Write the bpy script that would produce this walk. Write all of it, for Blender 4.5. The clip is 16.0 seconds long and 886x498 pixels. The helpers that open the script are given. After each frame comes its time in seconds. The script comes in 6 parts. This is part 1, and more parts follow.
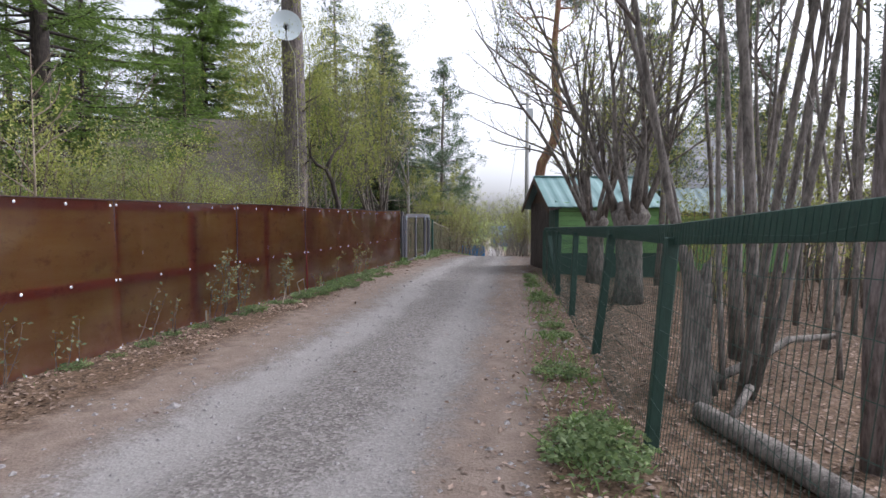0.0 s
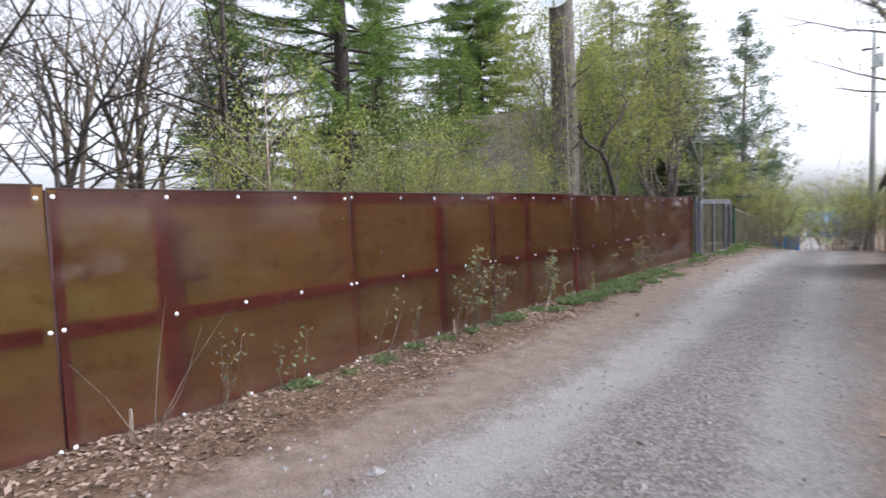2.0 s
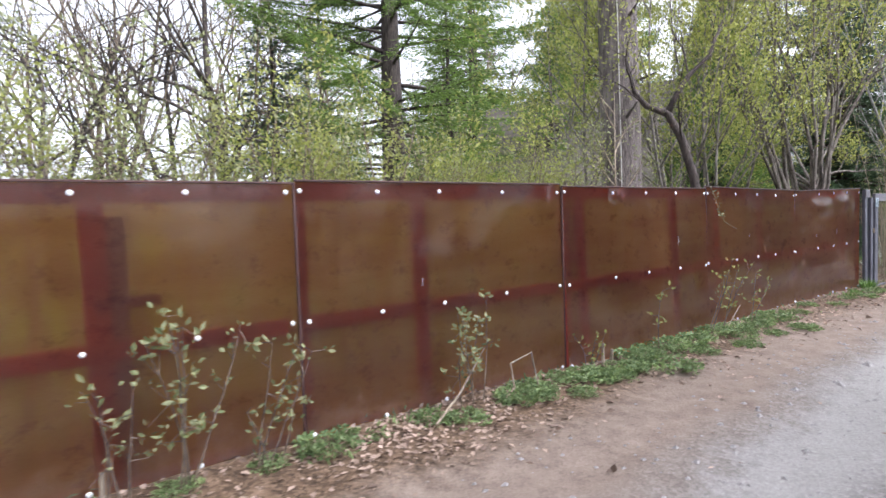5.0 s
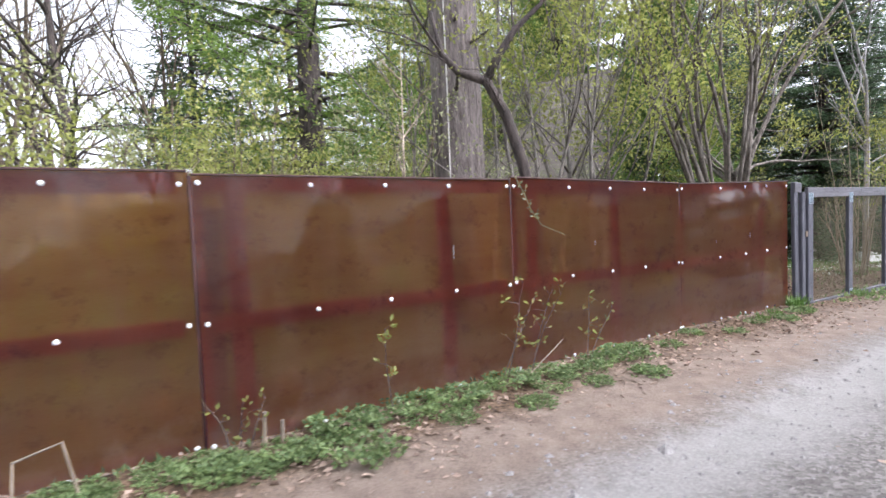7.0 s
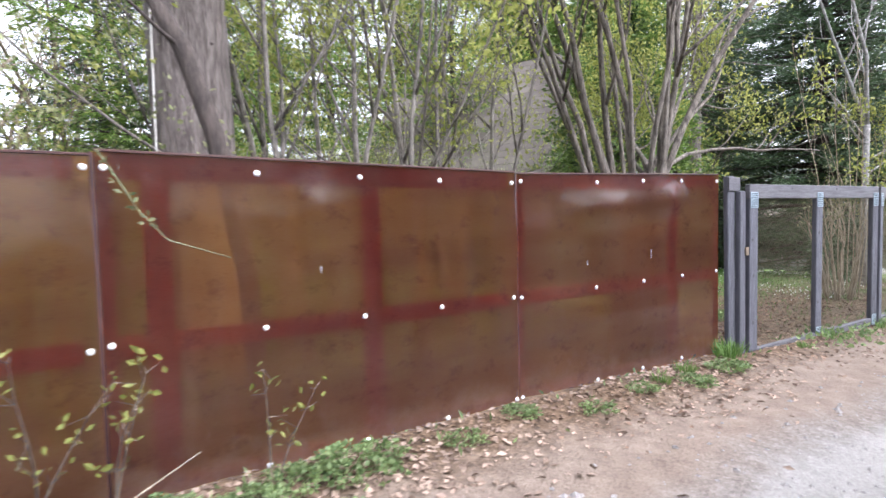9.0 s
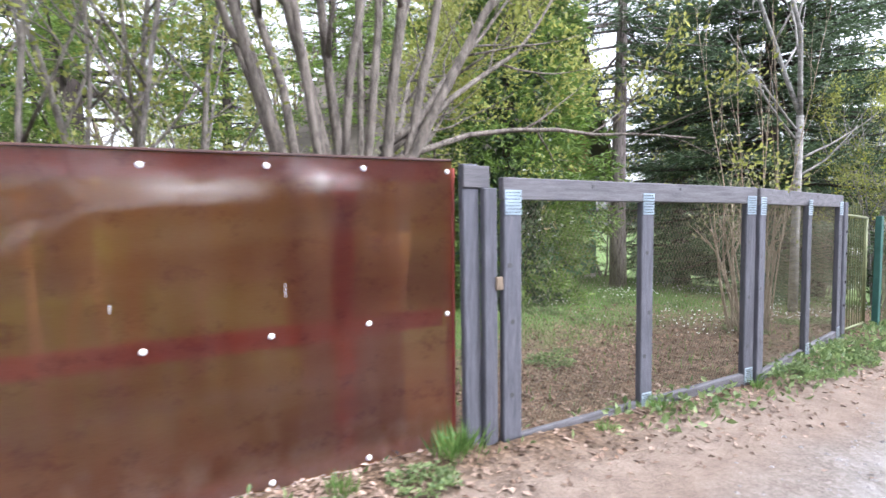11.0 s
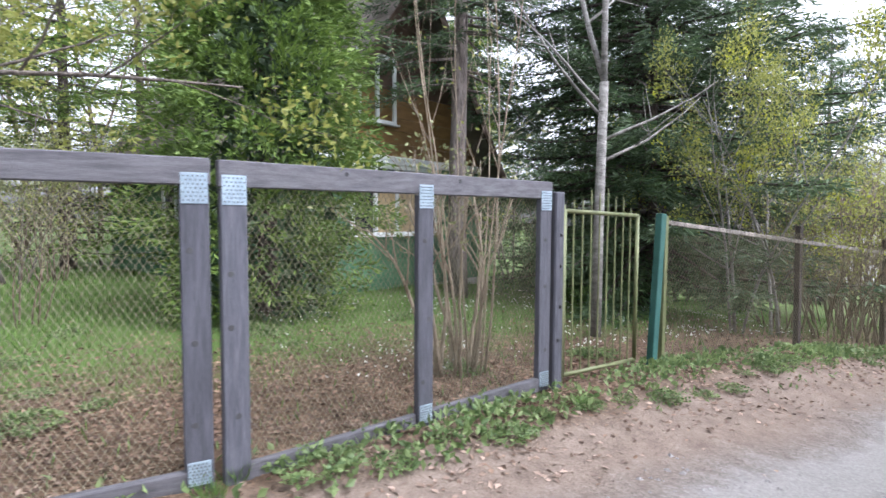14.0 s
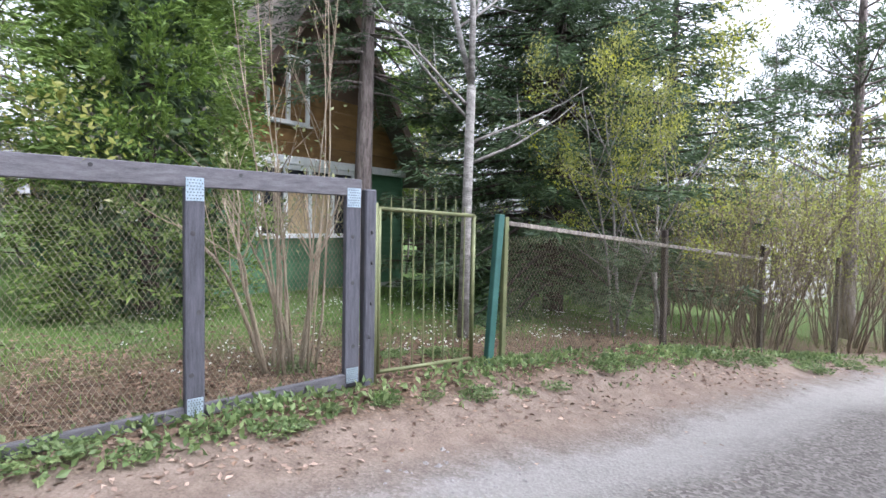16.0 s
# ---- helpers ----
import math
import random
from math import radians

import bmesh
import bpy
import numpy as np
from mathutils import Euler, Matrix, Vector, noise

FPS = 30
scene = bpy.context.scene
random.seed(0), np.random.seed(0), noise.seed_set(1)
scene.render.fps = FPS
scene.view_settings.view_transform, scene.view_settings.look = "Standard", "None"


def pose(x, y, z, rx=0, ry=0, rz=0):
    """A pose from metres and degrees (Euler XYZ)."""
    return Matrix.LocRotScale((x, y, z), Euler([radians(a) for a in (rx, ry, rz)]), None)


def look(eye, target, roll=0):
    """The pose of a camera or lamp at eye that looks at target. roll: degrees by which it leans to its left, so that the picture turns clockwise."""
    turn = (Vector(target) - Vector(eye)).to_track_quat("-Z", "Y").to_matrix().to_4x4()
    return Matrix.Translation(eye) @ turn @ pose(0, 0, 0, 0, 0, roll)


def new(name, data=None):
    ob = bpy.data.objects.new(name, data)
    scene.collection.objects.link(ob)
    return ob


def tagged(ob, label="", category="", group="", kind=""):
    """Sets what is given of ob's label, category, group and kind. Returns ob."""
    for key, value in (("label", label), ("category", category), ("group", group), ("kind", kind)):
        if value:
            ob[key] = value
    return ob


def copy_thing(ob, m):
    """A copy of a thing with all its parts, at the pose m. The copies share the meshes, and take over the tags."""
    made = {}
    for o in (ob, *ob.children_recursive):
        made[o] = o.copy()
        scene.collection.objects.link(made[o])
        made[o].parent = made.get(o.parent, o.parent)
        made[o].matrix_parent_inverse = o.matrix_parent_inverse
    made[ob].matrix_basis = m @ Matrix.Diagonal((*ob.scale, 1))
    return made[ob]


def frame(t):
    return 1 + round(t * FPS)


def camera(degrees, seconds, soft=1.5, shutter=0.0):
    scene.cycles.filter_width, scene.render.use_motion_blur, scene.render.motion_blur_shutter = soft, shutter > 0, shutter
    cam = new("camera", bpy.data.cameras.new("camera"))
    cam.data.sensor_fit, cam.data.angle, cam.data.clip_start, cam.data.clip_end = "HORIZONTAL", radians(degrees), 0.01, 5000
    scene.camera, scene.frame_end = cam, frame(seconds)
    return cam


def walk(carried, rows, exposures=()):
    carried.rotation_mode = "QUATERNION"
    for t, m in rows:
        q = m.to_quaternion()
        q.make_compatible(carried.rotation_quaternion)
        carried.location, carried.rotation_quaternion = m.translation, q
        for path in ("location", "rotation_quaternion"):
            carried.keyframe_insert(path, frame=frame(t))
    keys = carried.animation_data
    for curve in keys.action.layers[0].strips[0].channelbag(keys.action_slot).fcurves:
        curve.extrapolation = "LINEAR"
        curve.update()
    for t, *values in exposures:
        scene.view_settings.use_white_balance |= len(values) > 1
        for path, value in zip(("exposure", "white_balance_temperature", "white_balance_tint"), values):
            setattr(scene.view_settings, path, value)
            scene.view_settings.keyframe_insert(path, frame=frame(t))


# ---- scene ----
cam = camera(77.5, 16.0, shutter=0.3)
PATH = [
    (0, (4.721, 0.179, 1.535), (4.364, 2.143, 1.417), 0.1),
    (0.5, (4.638, 0.337, 1.492), (4.214, 2.287, 1.367), -0.1),
    (1, (4.431, 0.736, 1.498), (3.868, 2.65, 1.358), -0.2),
    (1.5, (4.289, 1.231, 1.517), (3.41, 3.022, 1.376), -1.0),
    (2, (4.072, 1.938, 1.476), (2.828, 3.499, 1.347), -1.9),
    (2.5, (3.921, 2.701, 1.47), (2.499, 4.101, 1.34), -2.1),
    (3, (3.742, 3.506, 1.431), (2.198, 4.772, 1.313), -2.6),
    (3.2, (3.685, 3.832, 1.477), (2.119, 5.071, 1.362), -2.6),
    (5.3, (3.399, 7.244, 1.444), (1.784, 8.418, 1.327), -1.9),
    (5.5, (3.434, 7.551, 1.414), (1.823, 8.728, 1.285), -1.7),
    (6, (3.493, 8.332, 1.404), (1.868, 9.492, 1.289), -1.9),
    (6.5, (3.521, 9.197, 1.382), (1.884, 10.34, 1.27), -2.1),
    (7, (3.561, 9.978, 1.387), (1.911, 11.103, 1.278), -2.2),
    (7.5, (3.464, 10.804, 1.403), (1.811, 11.923, 1.28), -1.7),
    (8, (3.427, 11.56, 1.418), (1.757, 12.655, 1.303), -1.9),
    (8.2, (3.352, 11.869, 1.413), (1.672, 12.949, 1.297), -1.9),
    (10.3, (2.61, 15.179, 1.322), (0.933, 16.265, 1.222), -0.6),
    (10.5, (2.66, 15.512, 1.357), (0.978, 16.589, 1.259), -0.7),
    (11, (2.719, 16.284, 1.374), (1.039, 17.364, 1.268), -0.4),
    (11.5, (2.76, 17.126, 1.385), (1.072, 18.192, 1.265), -0.2),
    (12, (2.811, 17.859, 1.37), (1.133, 18.942, 1.265), -0.4),
    (12.5, (2.904, 18.652, 1.366), (1.211, 19.712, 1.253), -0.1),
    (13, (2.98, 19.297, 1.386), (1.287, 20.355, 1.265), 0.2),
    (13.5, (3.065, 19.975, 1.362), (1.358, 21.009, 1.236), 0.3),
    (14, (3.182, 20.559, 1.344), (1.471, 21.588, 1.226), 0.3),
    (14.5, (3.292, 21.094, 1.317), (1.577, 22.116, 1.202), 0.3),
    (15, (3.567, 21.424, 1.268), (1.87, 22.478, 1.169), 0.6),
    (15.5, (3.88, 21.647, 1.276), (2.186, 22.708, 1.199), 0.4),
    (16, (3.93, 21.692, 1.283), (2.257, 22.784, 1.19), 1.1),
]
walk(cam, [(t, look(eye, target, roll)) for t, eye, target, roll in PATH],
     exposures=[(0, 0.85, 5950, 15), (3, 1.38, 5900, 14), (6.5, 1.75, 5900, 14), (8.5, 1.95, 5880, 14), (10.5, 2.2, 5840, 14), (11.5, 2.03, 5840, 14), (12.5, 1.72, 5830, 13.8), (13.5, 1.8, 5800, 13.8), (16, 1.77, 5800, 14.2)])

# ---- world and light: bright overcast ----
world = bpy.data.worlds.new("overcast_sky")
scene.world = world
world.use_nodes = True
wn, wl = world.node_tree.nodes, world.node_tree.links
sky = wn.new("ShaderNodeTexSky")
sky.sky_type, sky.sun_disc = "NISHITA", False
sky.sun_elevation, sky.sun_rotation = radians(48), radians(60)
sky.air_density, sky.dust_density, sky.ozone_density = 1.0, 4.0, 1.0
pale = wn.new("ShaderNodeHueSaturation")
pale.inputs["Saturation"].default_value = 0.12
pale.inputs["Value"].default_value = 1.15
wl.new(sky.outputs[0], pale.inputs["Color"])
wl.new(pale.outputs[0], wn["Background"].inputs[0])
wn["Background"].inputs[1].default_value = 0.15
sun = new("sun", bpy.data.lights.new("sun", "SUN"))
sun.data.energy, sun.data.angle, sun.data.color = 1.0, radians(40), (1.0, 0.97, 0.92)
sun.rotation_euler = (radians(42), 0, radians(120))

rng = np.random.default_rng(7)


# ---- mesh helpers ----
class Geo:
    """Collects vertices, quads and triangles of one mesh."""

    def __init__(self):
        self.v, self.q, self.t, self.n = [], [], [], 0

    def add(self, v, q=None, t=None):
        v = np.asarray(v, float).reshape(-1, 3)
        if q is not None and len(q):
            self.q.append(np.asarray(q, int).reshape(-1, 4) + self.n)
        if t is not None and len(t):
            self.t.append(np.asarray(t, int).reshape(-1, 3) + self.n)
        self.v.append(v)
        self.n += len(v)
        return self

    def box(self, lo, hi, bevel=0.0, turn=0.0, at=None):
        """A box from corner lo to corner hi with chamfered vertical and horizontal edges."""
        lo, hi = np.array(lo, float), np.array(hi, float)
        c, h = (lo + hi) / 2, (hi - lo) / 2
        b = min(bevel, *(h * 0.45)) if bevel else 0
        if not b:
            s = np.array([[i, j, k] for i in (-1, 1) for j in (-1, 1) for k in (-1, 1)], float)
            v = s * h
            q = [[0, 1, 3, 2], [4, 6, 7, 5], [0, 4, 5, 1], [2, 3, 7, 6], [0, 2, 6, 4], [1, 5, 7, 3]]
            t = []
        else:
            v, q, t, ids = [], [], [], {}
            for i in (-1, 1):
                for j in (-1, 1):
                    for k in (-1, 1):
                        for a in range(3):
                            p = np.array([i, j, k], float) * (h - b)
                            p[a] = (i, j, k)[a] * h[a]
                            ids[i, j, k, a] = len(v)
                            v.append(p)
            v = np.array(v)
            for a in range(3):
                b1, c1 = (a + 1) % 3, (a + 2) % 3
                for s in (-1, 1):
                    f = []
                    for u, w in ((-1, -1), (1, -1), (1, 1), (-1, 1)):
                        key = [0, 0, 0]
                        key[a], key[b1], key[c1] = s, u, w
                        f.append(ids[(*key, a)])
                    q.append(f if s > 0 else f[::-1])
                for u in (-1, 1):
                    for w in (-1, 1):
                        k0, k1 = [0, 0, 0], [0, 0, 0]
                        k0[a], k1[a] = -1, 1
                        k0[b1] = k1[b1] = u
                        k0[c1] = k1[c1] = w
                        f = [ids[(*k0, b1)], ids[(*k1, b1)], ids[(*k1, c1)], ids[(*k0, c1)]]
                        q.append(f if u * w > 0 else f[::-1])
            for i in (-1, 1):
                for j in (-1, 1):
                    for k in (-1, 1):
                        f = [ids[i, j, k, a] for a in range(3)]
                        t.append(f if i * j * k > 0 else f[::-1])
        if turn:
            ca, sa = math.cos(turn), math.sin(turn)
            v = v @ np.array([[ca, sa, 0], [-sa, ca, 0], [0, 0, 1]])
        return self.add(v + c, q, t)

    def tube(self, pts, rad, sides=6):
        p = np.asarray(pts, float)
        n = len(p)
        r = np.broadcast_to(np.asarray(rad, float), (n,))
        d = np.gradient(p, axis=0)
        d /= np.linalg.norm(d, axis=1)[:, None] + 1e-9
        ref = np.array([0.31, 0.17, 1.0]) if abs(d[:, 2]).mean() < 0.8 else np.array([1.0, 0.23, 0.11])
        u = np.cross(d, ref)
        u /= np.linalg.norm(u, axis=1)[:, None] + 1e-9
        w = np.cross(d, u)
        a = np.arange(sides) * 2 * math.pi / sides
        v = p[:, None] + r[:, None, None] * (np.cos(a)[None, :, None] * u[:, None] + np.sin(a)[None, :, None] * w[:, None])
        i = np.arange(n - 1)[:, None] * sides
        j = np.arange(sides)[None]
        k = (j + 1) % sides
        q = np.stack([i + j, i + k, i + sides + k, i + sides + j], -1).reshape(-1, 4)
        t = [[n * sides - sides + s, n * sides - sides + s + 1, n * sides - sides] for s in range(1, sides - 1)]
        t += [[0, s + 1, s] for s in range(1, sides - 1)]
        return self.add(v.reshape(-1, 3), q, t)

    def leaves(self, pos, size, along=None, slim=0.5, lift=0.3, fold=0.15, flat=0.0):
        """A bent rhombus at each place, pointing about along."""
        p = np.asarray(pos, float).reshape(-1, 3)
        n = len(p)
        if not n:
            return self
        d = rng.normal(size=(n, 3))
        d[:, 2] = d[:, 2] * 0.6 + lift
        if along is not None:
            d = d * 0.45 + np.asarray(along, float)
        d /= np.linalg.norm(d, axis=1)[:, None] + 1e-9
        if flat:
            d[:, 2] *= 1 - flat
            d /= np.linalg.norm(d, axis=1)[:, None] + 1e-9
        s = np.cross(d, rng.normal(size=(n, 3)) * (1 - flat) + np.array([0, 0, 1.0]) * flat)
        s /= np.linalg.norm(s, axis=1)[:, None] + 1e-9
        m = np.cross(d, s)
        z = (np.broadcast_to(np.asarray(size, float), (n,)) * rng.uniform(0.65, 1.25, n))[:, None]
        v = np.stack([p, p + d * z * 0.5 + s * z * slim * 0.5, p + d * z + m * z * fold, p + d * z * 0.5 - s * z * slim * 0.5], 1)
        return self.add(v.reshape(-1, 3), np.arange(n * 4).reshape(-1, 4))

    def mesh(self, name, mat, smooth=False, base=(0, 0, 0)):
        me = bpy.data.meshes.new(name)
        v = np.concatenate(self.v) - np.array(base, float)
        q = np.concatenate(self.q) if self.q else np.zeros((0, 4), int)
        t = np.concatenate(self.t) if self.t else np.zeros((0, 3), int)
        me.vertices.add(len(v))
        me.vertices.foreach_set("co", v.ravel().astype(np.float32))
        loops = np.concatenate([q.ravel(), t.ravel()]).astype(np.int32)
        me.loops.add(len(loops))
        me.loops.foreach_set("vertex_index", loops)
        size = np.concatenate([np.full(len(q), 4), np.full(len(t), 3)]).astype(np.int32)
        me.polygons.add(len(size))
        me.polygons.foreach_set("loop_start", (np.cumsum(size) - size).astype(np.int32))
        me.polygons.foreach_set("loop_total", size)
        me.polygons.foreach_set("use_smooth", np.full(len(size), bool(smooth)))
        me.materials.append(mat)
        me.update(calc_edges=True)
        return me


def thing(name, at, label, category, group="", kind=""):
    """An Empty at the base of a thing."""
    ob = new(name)
    ob.location = at
    ob.empty_display_size = 0.1
    return tagged(ob, label, category, group, kind)


def part(name, geo, mat, parent, label="", smooth=False):
    """One mesh under a thing, its geometry given in world places."""
    root = parent
    base = np.array(parent.location, float)
    while root.parent:
        root = root.parent
        base += np.array(root.location, float)
    ob = new(name, geo.mesh(name, mat, smooth, base))
    ob.parent = parent
    return tagged(ob, label)


def solo(name, geo, mat, label="", category="", group="", kind="", smooth=False, base=(0, 0, 0)):
    ob = new(name, geo.mesh(name, mat, smooth, base))
    ob.location = base
    return tagged(ob, label, category, group, kind)


# ---- materials ----
def nodes_of(name):
    m = bpy.data.materials.new(name)
    m.use_nodes = True
    nt = m.node_tree
    return m, nt.nodes, nt.links, nt.nodes["Principled BSDF"]


def noise_node(n, l, vec, scale, detail=4.0, rough=0.55):
    t = n.new("ShaderNodeTexNoise")
    t.inputs["Scale"].default_value, t.inputs["Detail"].default_value, t.inputs["Roughness"].default_value = scale, detail, rough
    l.new(vec, t.inputs["Vector"])
    return t.outputs["Fac"]


def ramp_node(n, l, fac, stops):
    r = n.new("ShaderNodeValToRGB")
    e = r.color_ramp.elements
    while len(e) < len(stops):
        e.new(0.5)
    for el, (p, c) in zip(e, stops):
        el.position, el.color = p, (*c, 1) if len(c) == 3 else c
    l.new(fac, r.inputs["Fac"])
    return r.outputs["Color"]


def mix_node(n, l, fac, a, b, how="MIX"):
    m = n.new("ShaderNodeMix")
    m.data_type, m.blend_type = "RGBA", how
    for key, val in ((0, fac), (6, a), (7, b)):
        if isinstance(val, (int, float)):
            m.inputs[key].default_value = val
        elif isinstance(val, tuple):
            m.inputs[key].default_value = (*val, 1)
        else:
            l.new(val, m.inputs[key])
    return m.outputs[2]


def math_node(n, l, how, a, b=0.0):
    m = n.new("ShaderNodeMath")
    m.operation = how
    for key, val in ((0, a), (1, b)):
        if isinstance(val, (int, float)):
            m.inputs[key].default_value = val
        else:
            l.new(val, m.inputs[key])
    return m.outputs[0]


def bump_node(n, l, bsdf, height, strength, dist):
    b = n.new("ShaderNodeBump")
    b.inputs["Strength"].default_value, b.inputs["Distance"].default_value = strength, dist
    l.new(height, b.inputs["Height"])
    l.new(b.outputs[0], bsdf.inputs["Normal"])


def stretched(n, l, sx, sy, sz):
    c = n.new("ShaderNodeTexCoord")
    m = n.new("ShaderNodeMapping")
    m.inputs["Scale"].default_value = (sx, sy, sz)
    l.new(c.outputs["Object"], m.inputs["Vector"])
    return m.outputs[0]


def plain(name, dark, light, rough=0.7, scale=6.0, metal=0.0, stretch=(1, 1, 1), bump=0.3, fine=60.0, vary=0.25, tight=0.18, relief=0.01):
    """Two tones mixed by coarse and fine noise, with relief and a tone of its own for each object."""
    m, n, l, b = nodes_of(name)
    vec = stretched(n, l, *stretch)
    big, small = noise_node(n, l, vec, scale), noise_node(n, l, vec, fine, 6.0, 0.65)
    f = math_node(n, l, "ADD", math_node(n, l, "MULTIPLY", big, 0.6), math_node(n, l, "MULTIPLY", small, 0.4))
    col = ramp_node(n, l, f, [(0.5 - tight, dark), (0.5 + tight, light)])
    info = n.new("ShaderNodeObjectInfo")
    tone = math_node(n, l, "ADD", math_node(n, l, "MULTIPLY", info.outputs["Random"], vary), 1 - vary / 2)
    hsv = n.new("ShaderNodeHueSaturation")
    l.new(col, hsv.inputs["Color"])
    l.new(tone, hsv.inputs["Value"])
    l.new(hsv.outputs[0], b.inputs["Base Color"])
    b.inputs["Roughness"].default_value, b.inputs["Metallic"].default_value = rough, metal
    bump_node(n, l, b, f, bump, relief)
    return m


def leafy(name, a, b2, glow=0.35, rough=0.55):
    """Leaves: each island its own tone between two greens, light passing through."""
    m, n, l, b = nodes_of(name)
    g = n.new("ShaderNodeNewGeometry")
    col = ramp_node(n, l, g.outputs["Random Per Island"], [(0.0, a), (1.0, b2)])
    big = noise_node(n, l, stretched(n, l, 1, 1, 1), 0.9, 2.0)
    col = mix_node(n, l, 0.75, col, ramp_node(n, l, big, [(0.3, (0.55, 0.55, 0.55)), (0.7, (1.25, 1.25, 1.25))]), "MULTIPLY")
    l.new(col, b.inputs["Base Color"])
    b.inputs["Roughness"].default_value = rough
    tr = n.new("ShaderNodeBsdfTranslucent")
    l.new(col, tr.inputs["Color"])
    mx = n.new("ShaderNodeMixShader")
    mx.inputs[0].default_value = glow
    l.new(b.outputs[0], mx.inputs[1])
    l.new(tr.outputs[0], mx.inputs[2])
    l.new(mx.outputs[0], n["Material Output"].inputs["Surface"])
    return m


def sheet_material():
    """Amber-brown resin laminate: lets some light through, glossy, streaked and scuffed."""
    m, n, l, b = nodes_of("resin_laminate")
    vec = stretched(n, l, 1, 1, 1)
    info = n.new("ShaderNodeObjectInfo")
    wide = noise_node(n, l, stretched(n, l, 1, 0.5, 2.2), 1.6, 3.0)
    grain = noise_node(n, l, stretched(n, l, 1, 6, 40), 4.0, 5.0, 0.7)
    f = math_node(n, l, "ADD", math_node(n, l, "MULTIPLY", wide, 0.75), math_node(n, l, "MULTIPLY", grain, 0.25))
    through_col = ramp_node(n, l, f, [(0.3, (0.60, 0.27, 0.058)), (0.5, (0.73, 0.38, 0.078)), (0.72, (0.83, 0.50, 0.13))])
    face_col = ramp_node(n, l, f, [(0.3, (0.042, 0.0135, 0.013)), (0.55, (0.058, 0.020, 0.018)), (0.75, (0.080, 0.034, 0.024))])
    tone = math_node(n, l, "ADD", math_node(n, l, "MULTIPLY", info.outputs["Random"], 0.3), 0.85)
    hsv = n.new("ShaderNodeHueSaturation")
    l.new(face_col, hsv.inputs["Color"])
    l.new(tone, hsv.inputs["Value"])
    # dusty splash along the foot of the sheets
    pos = n.new("ShaderNodeNewGeometry")
    xyz = n.new("ShaderNodeSeparateXYZ")
    l.new(pos.outputs["Position"], xyz.inputs[0])
    foot = math_node(n, l, "SUBTRACT", 0.36, xyz.outputs["Z"])
    splash = math_node(n, l, "MULTIPLY", math_node(n, l, "ADD", foot, math_node(n, l, "MULTIPLY", noise_node(n, l, vec, 9.0, 6.0, 0.7), 0.75)), 1.0)
    dirt = ramp_node(n, l, splash, [(0.48, (0, 0, 0)), (0.9, (1, 1, 1))])
    col = mix_node(n, l, math_node(n, l, "MULTIPLY", dirt, 0.7), hsv.outputs[0], (0.27, 0.20, 0.17))
    # thin film of road dust, in runs down the sheets
    film = ramp_node(n, l, noise_node(n, l, stretched(n, l, 1, 5, 0.8), 1.5, 5.0, 0.65), [(0.42, (0, 0, 0)), (0.75, (1, 1, 1))])
    col = mix_node(n, l, math_node(n, l, "MULTIPLY", film, 0.22), col, (0.15, 0.105, 0.095))
    stain = ramp_node(n, l, noise_node(n, l, stretched(n, l, 1, 1.4, 2.0), 3.4, 6.0, 0.7), [(0.30, (0.55, 0.5, 0.5)), (0.46, (1, 1, 1))])
    through_col = mix_node(n, l, 0.8, through_col, stain, "MULTIPLY")
    dif = n.new("ShaderNodeBsdfDiffuse")
    l.new(col, dif.inputs["Color"])
    tln = n.new("ShaderNodeBsdfTranslucent")
    l.new(through_col, tln.inputs["Color"])
    clear = n.new("ShaderNodeBsdfTransparent")
    l.new(through_col, clear.inputs["Color"])
    hazy = n.new("ShaderNodeBsdfRefraction")
    hazy.inputs["IOR"].default_value, hazy.inputs["Roughness"].default_value = 1.10, 0.36
    l.new(through_col, hazy.inputs["Color"])
    tra = n.new("ShaderNodeMixShader")
    tra.inputs[0].default_value = 0.82
    l.new(clear.outputs[0], tra.inputs[1])
    l.new(hazy.outputs[0], tra.inputs[2])
    m1, m2, m3 = (n.new("ShaderNodeMixShader") for _ in range(3))
    m1.inputs[0].default_value = 0.27
    l.new(dif.outputs[0], m1.inputs[1])
    l.new(tln.outputs[0], m1.inputs[2])
    m2.inputs[0].default_value = 0.38
    l.new(m1.outputs[0], m2.inputs[1])
    l.new(tra.outputs[0], m2.inputs[2])
    glo = n.new("ShaderNodeBsdfGlossy")
    scuff = ramp_node(n, l, noise_node(n, l, vec, 3.0, 6.0, 0.7), [(0.35, (0.05, 0.05, 0.05)), (0.7, (0.20, 0.20, 0.20))])
    l.new(scuff, glo.inputs["Roughness"])
    fre = n.new("ShaderNodeFresnel")
    fre.inputs["IOR"].default_value = 1.5
    l.new(math_node(n, l, "MULTIPLY", fre.outputs[0], 0.9), m3.inputs[0])
    bmp = n.new("ShaderNodeBump")
    bmp.inputs["Strength"].default_value, bmp.inputs["Distance"].default_value = 0.25, 0.03
    l.new(noise_node(n, l, vec, 2.2, 2.0), bmp.inputs["Height"])
    l.new(bmp.outputs[0], glo.inputs["Normal"])
    l.new(bmp.outputs[0], fre.inputs["Normal"])
    l.new(m2.outputs[0], m3.inputs[1])
    l.new(glo.outputs[0], m3.inputs[2])
    l.new(m3.outputs[0], n["Material Output"].inputs["Surface"])
    return m


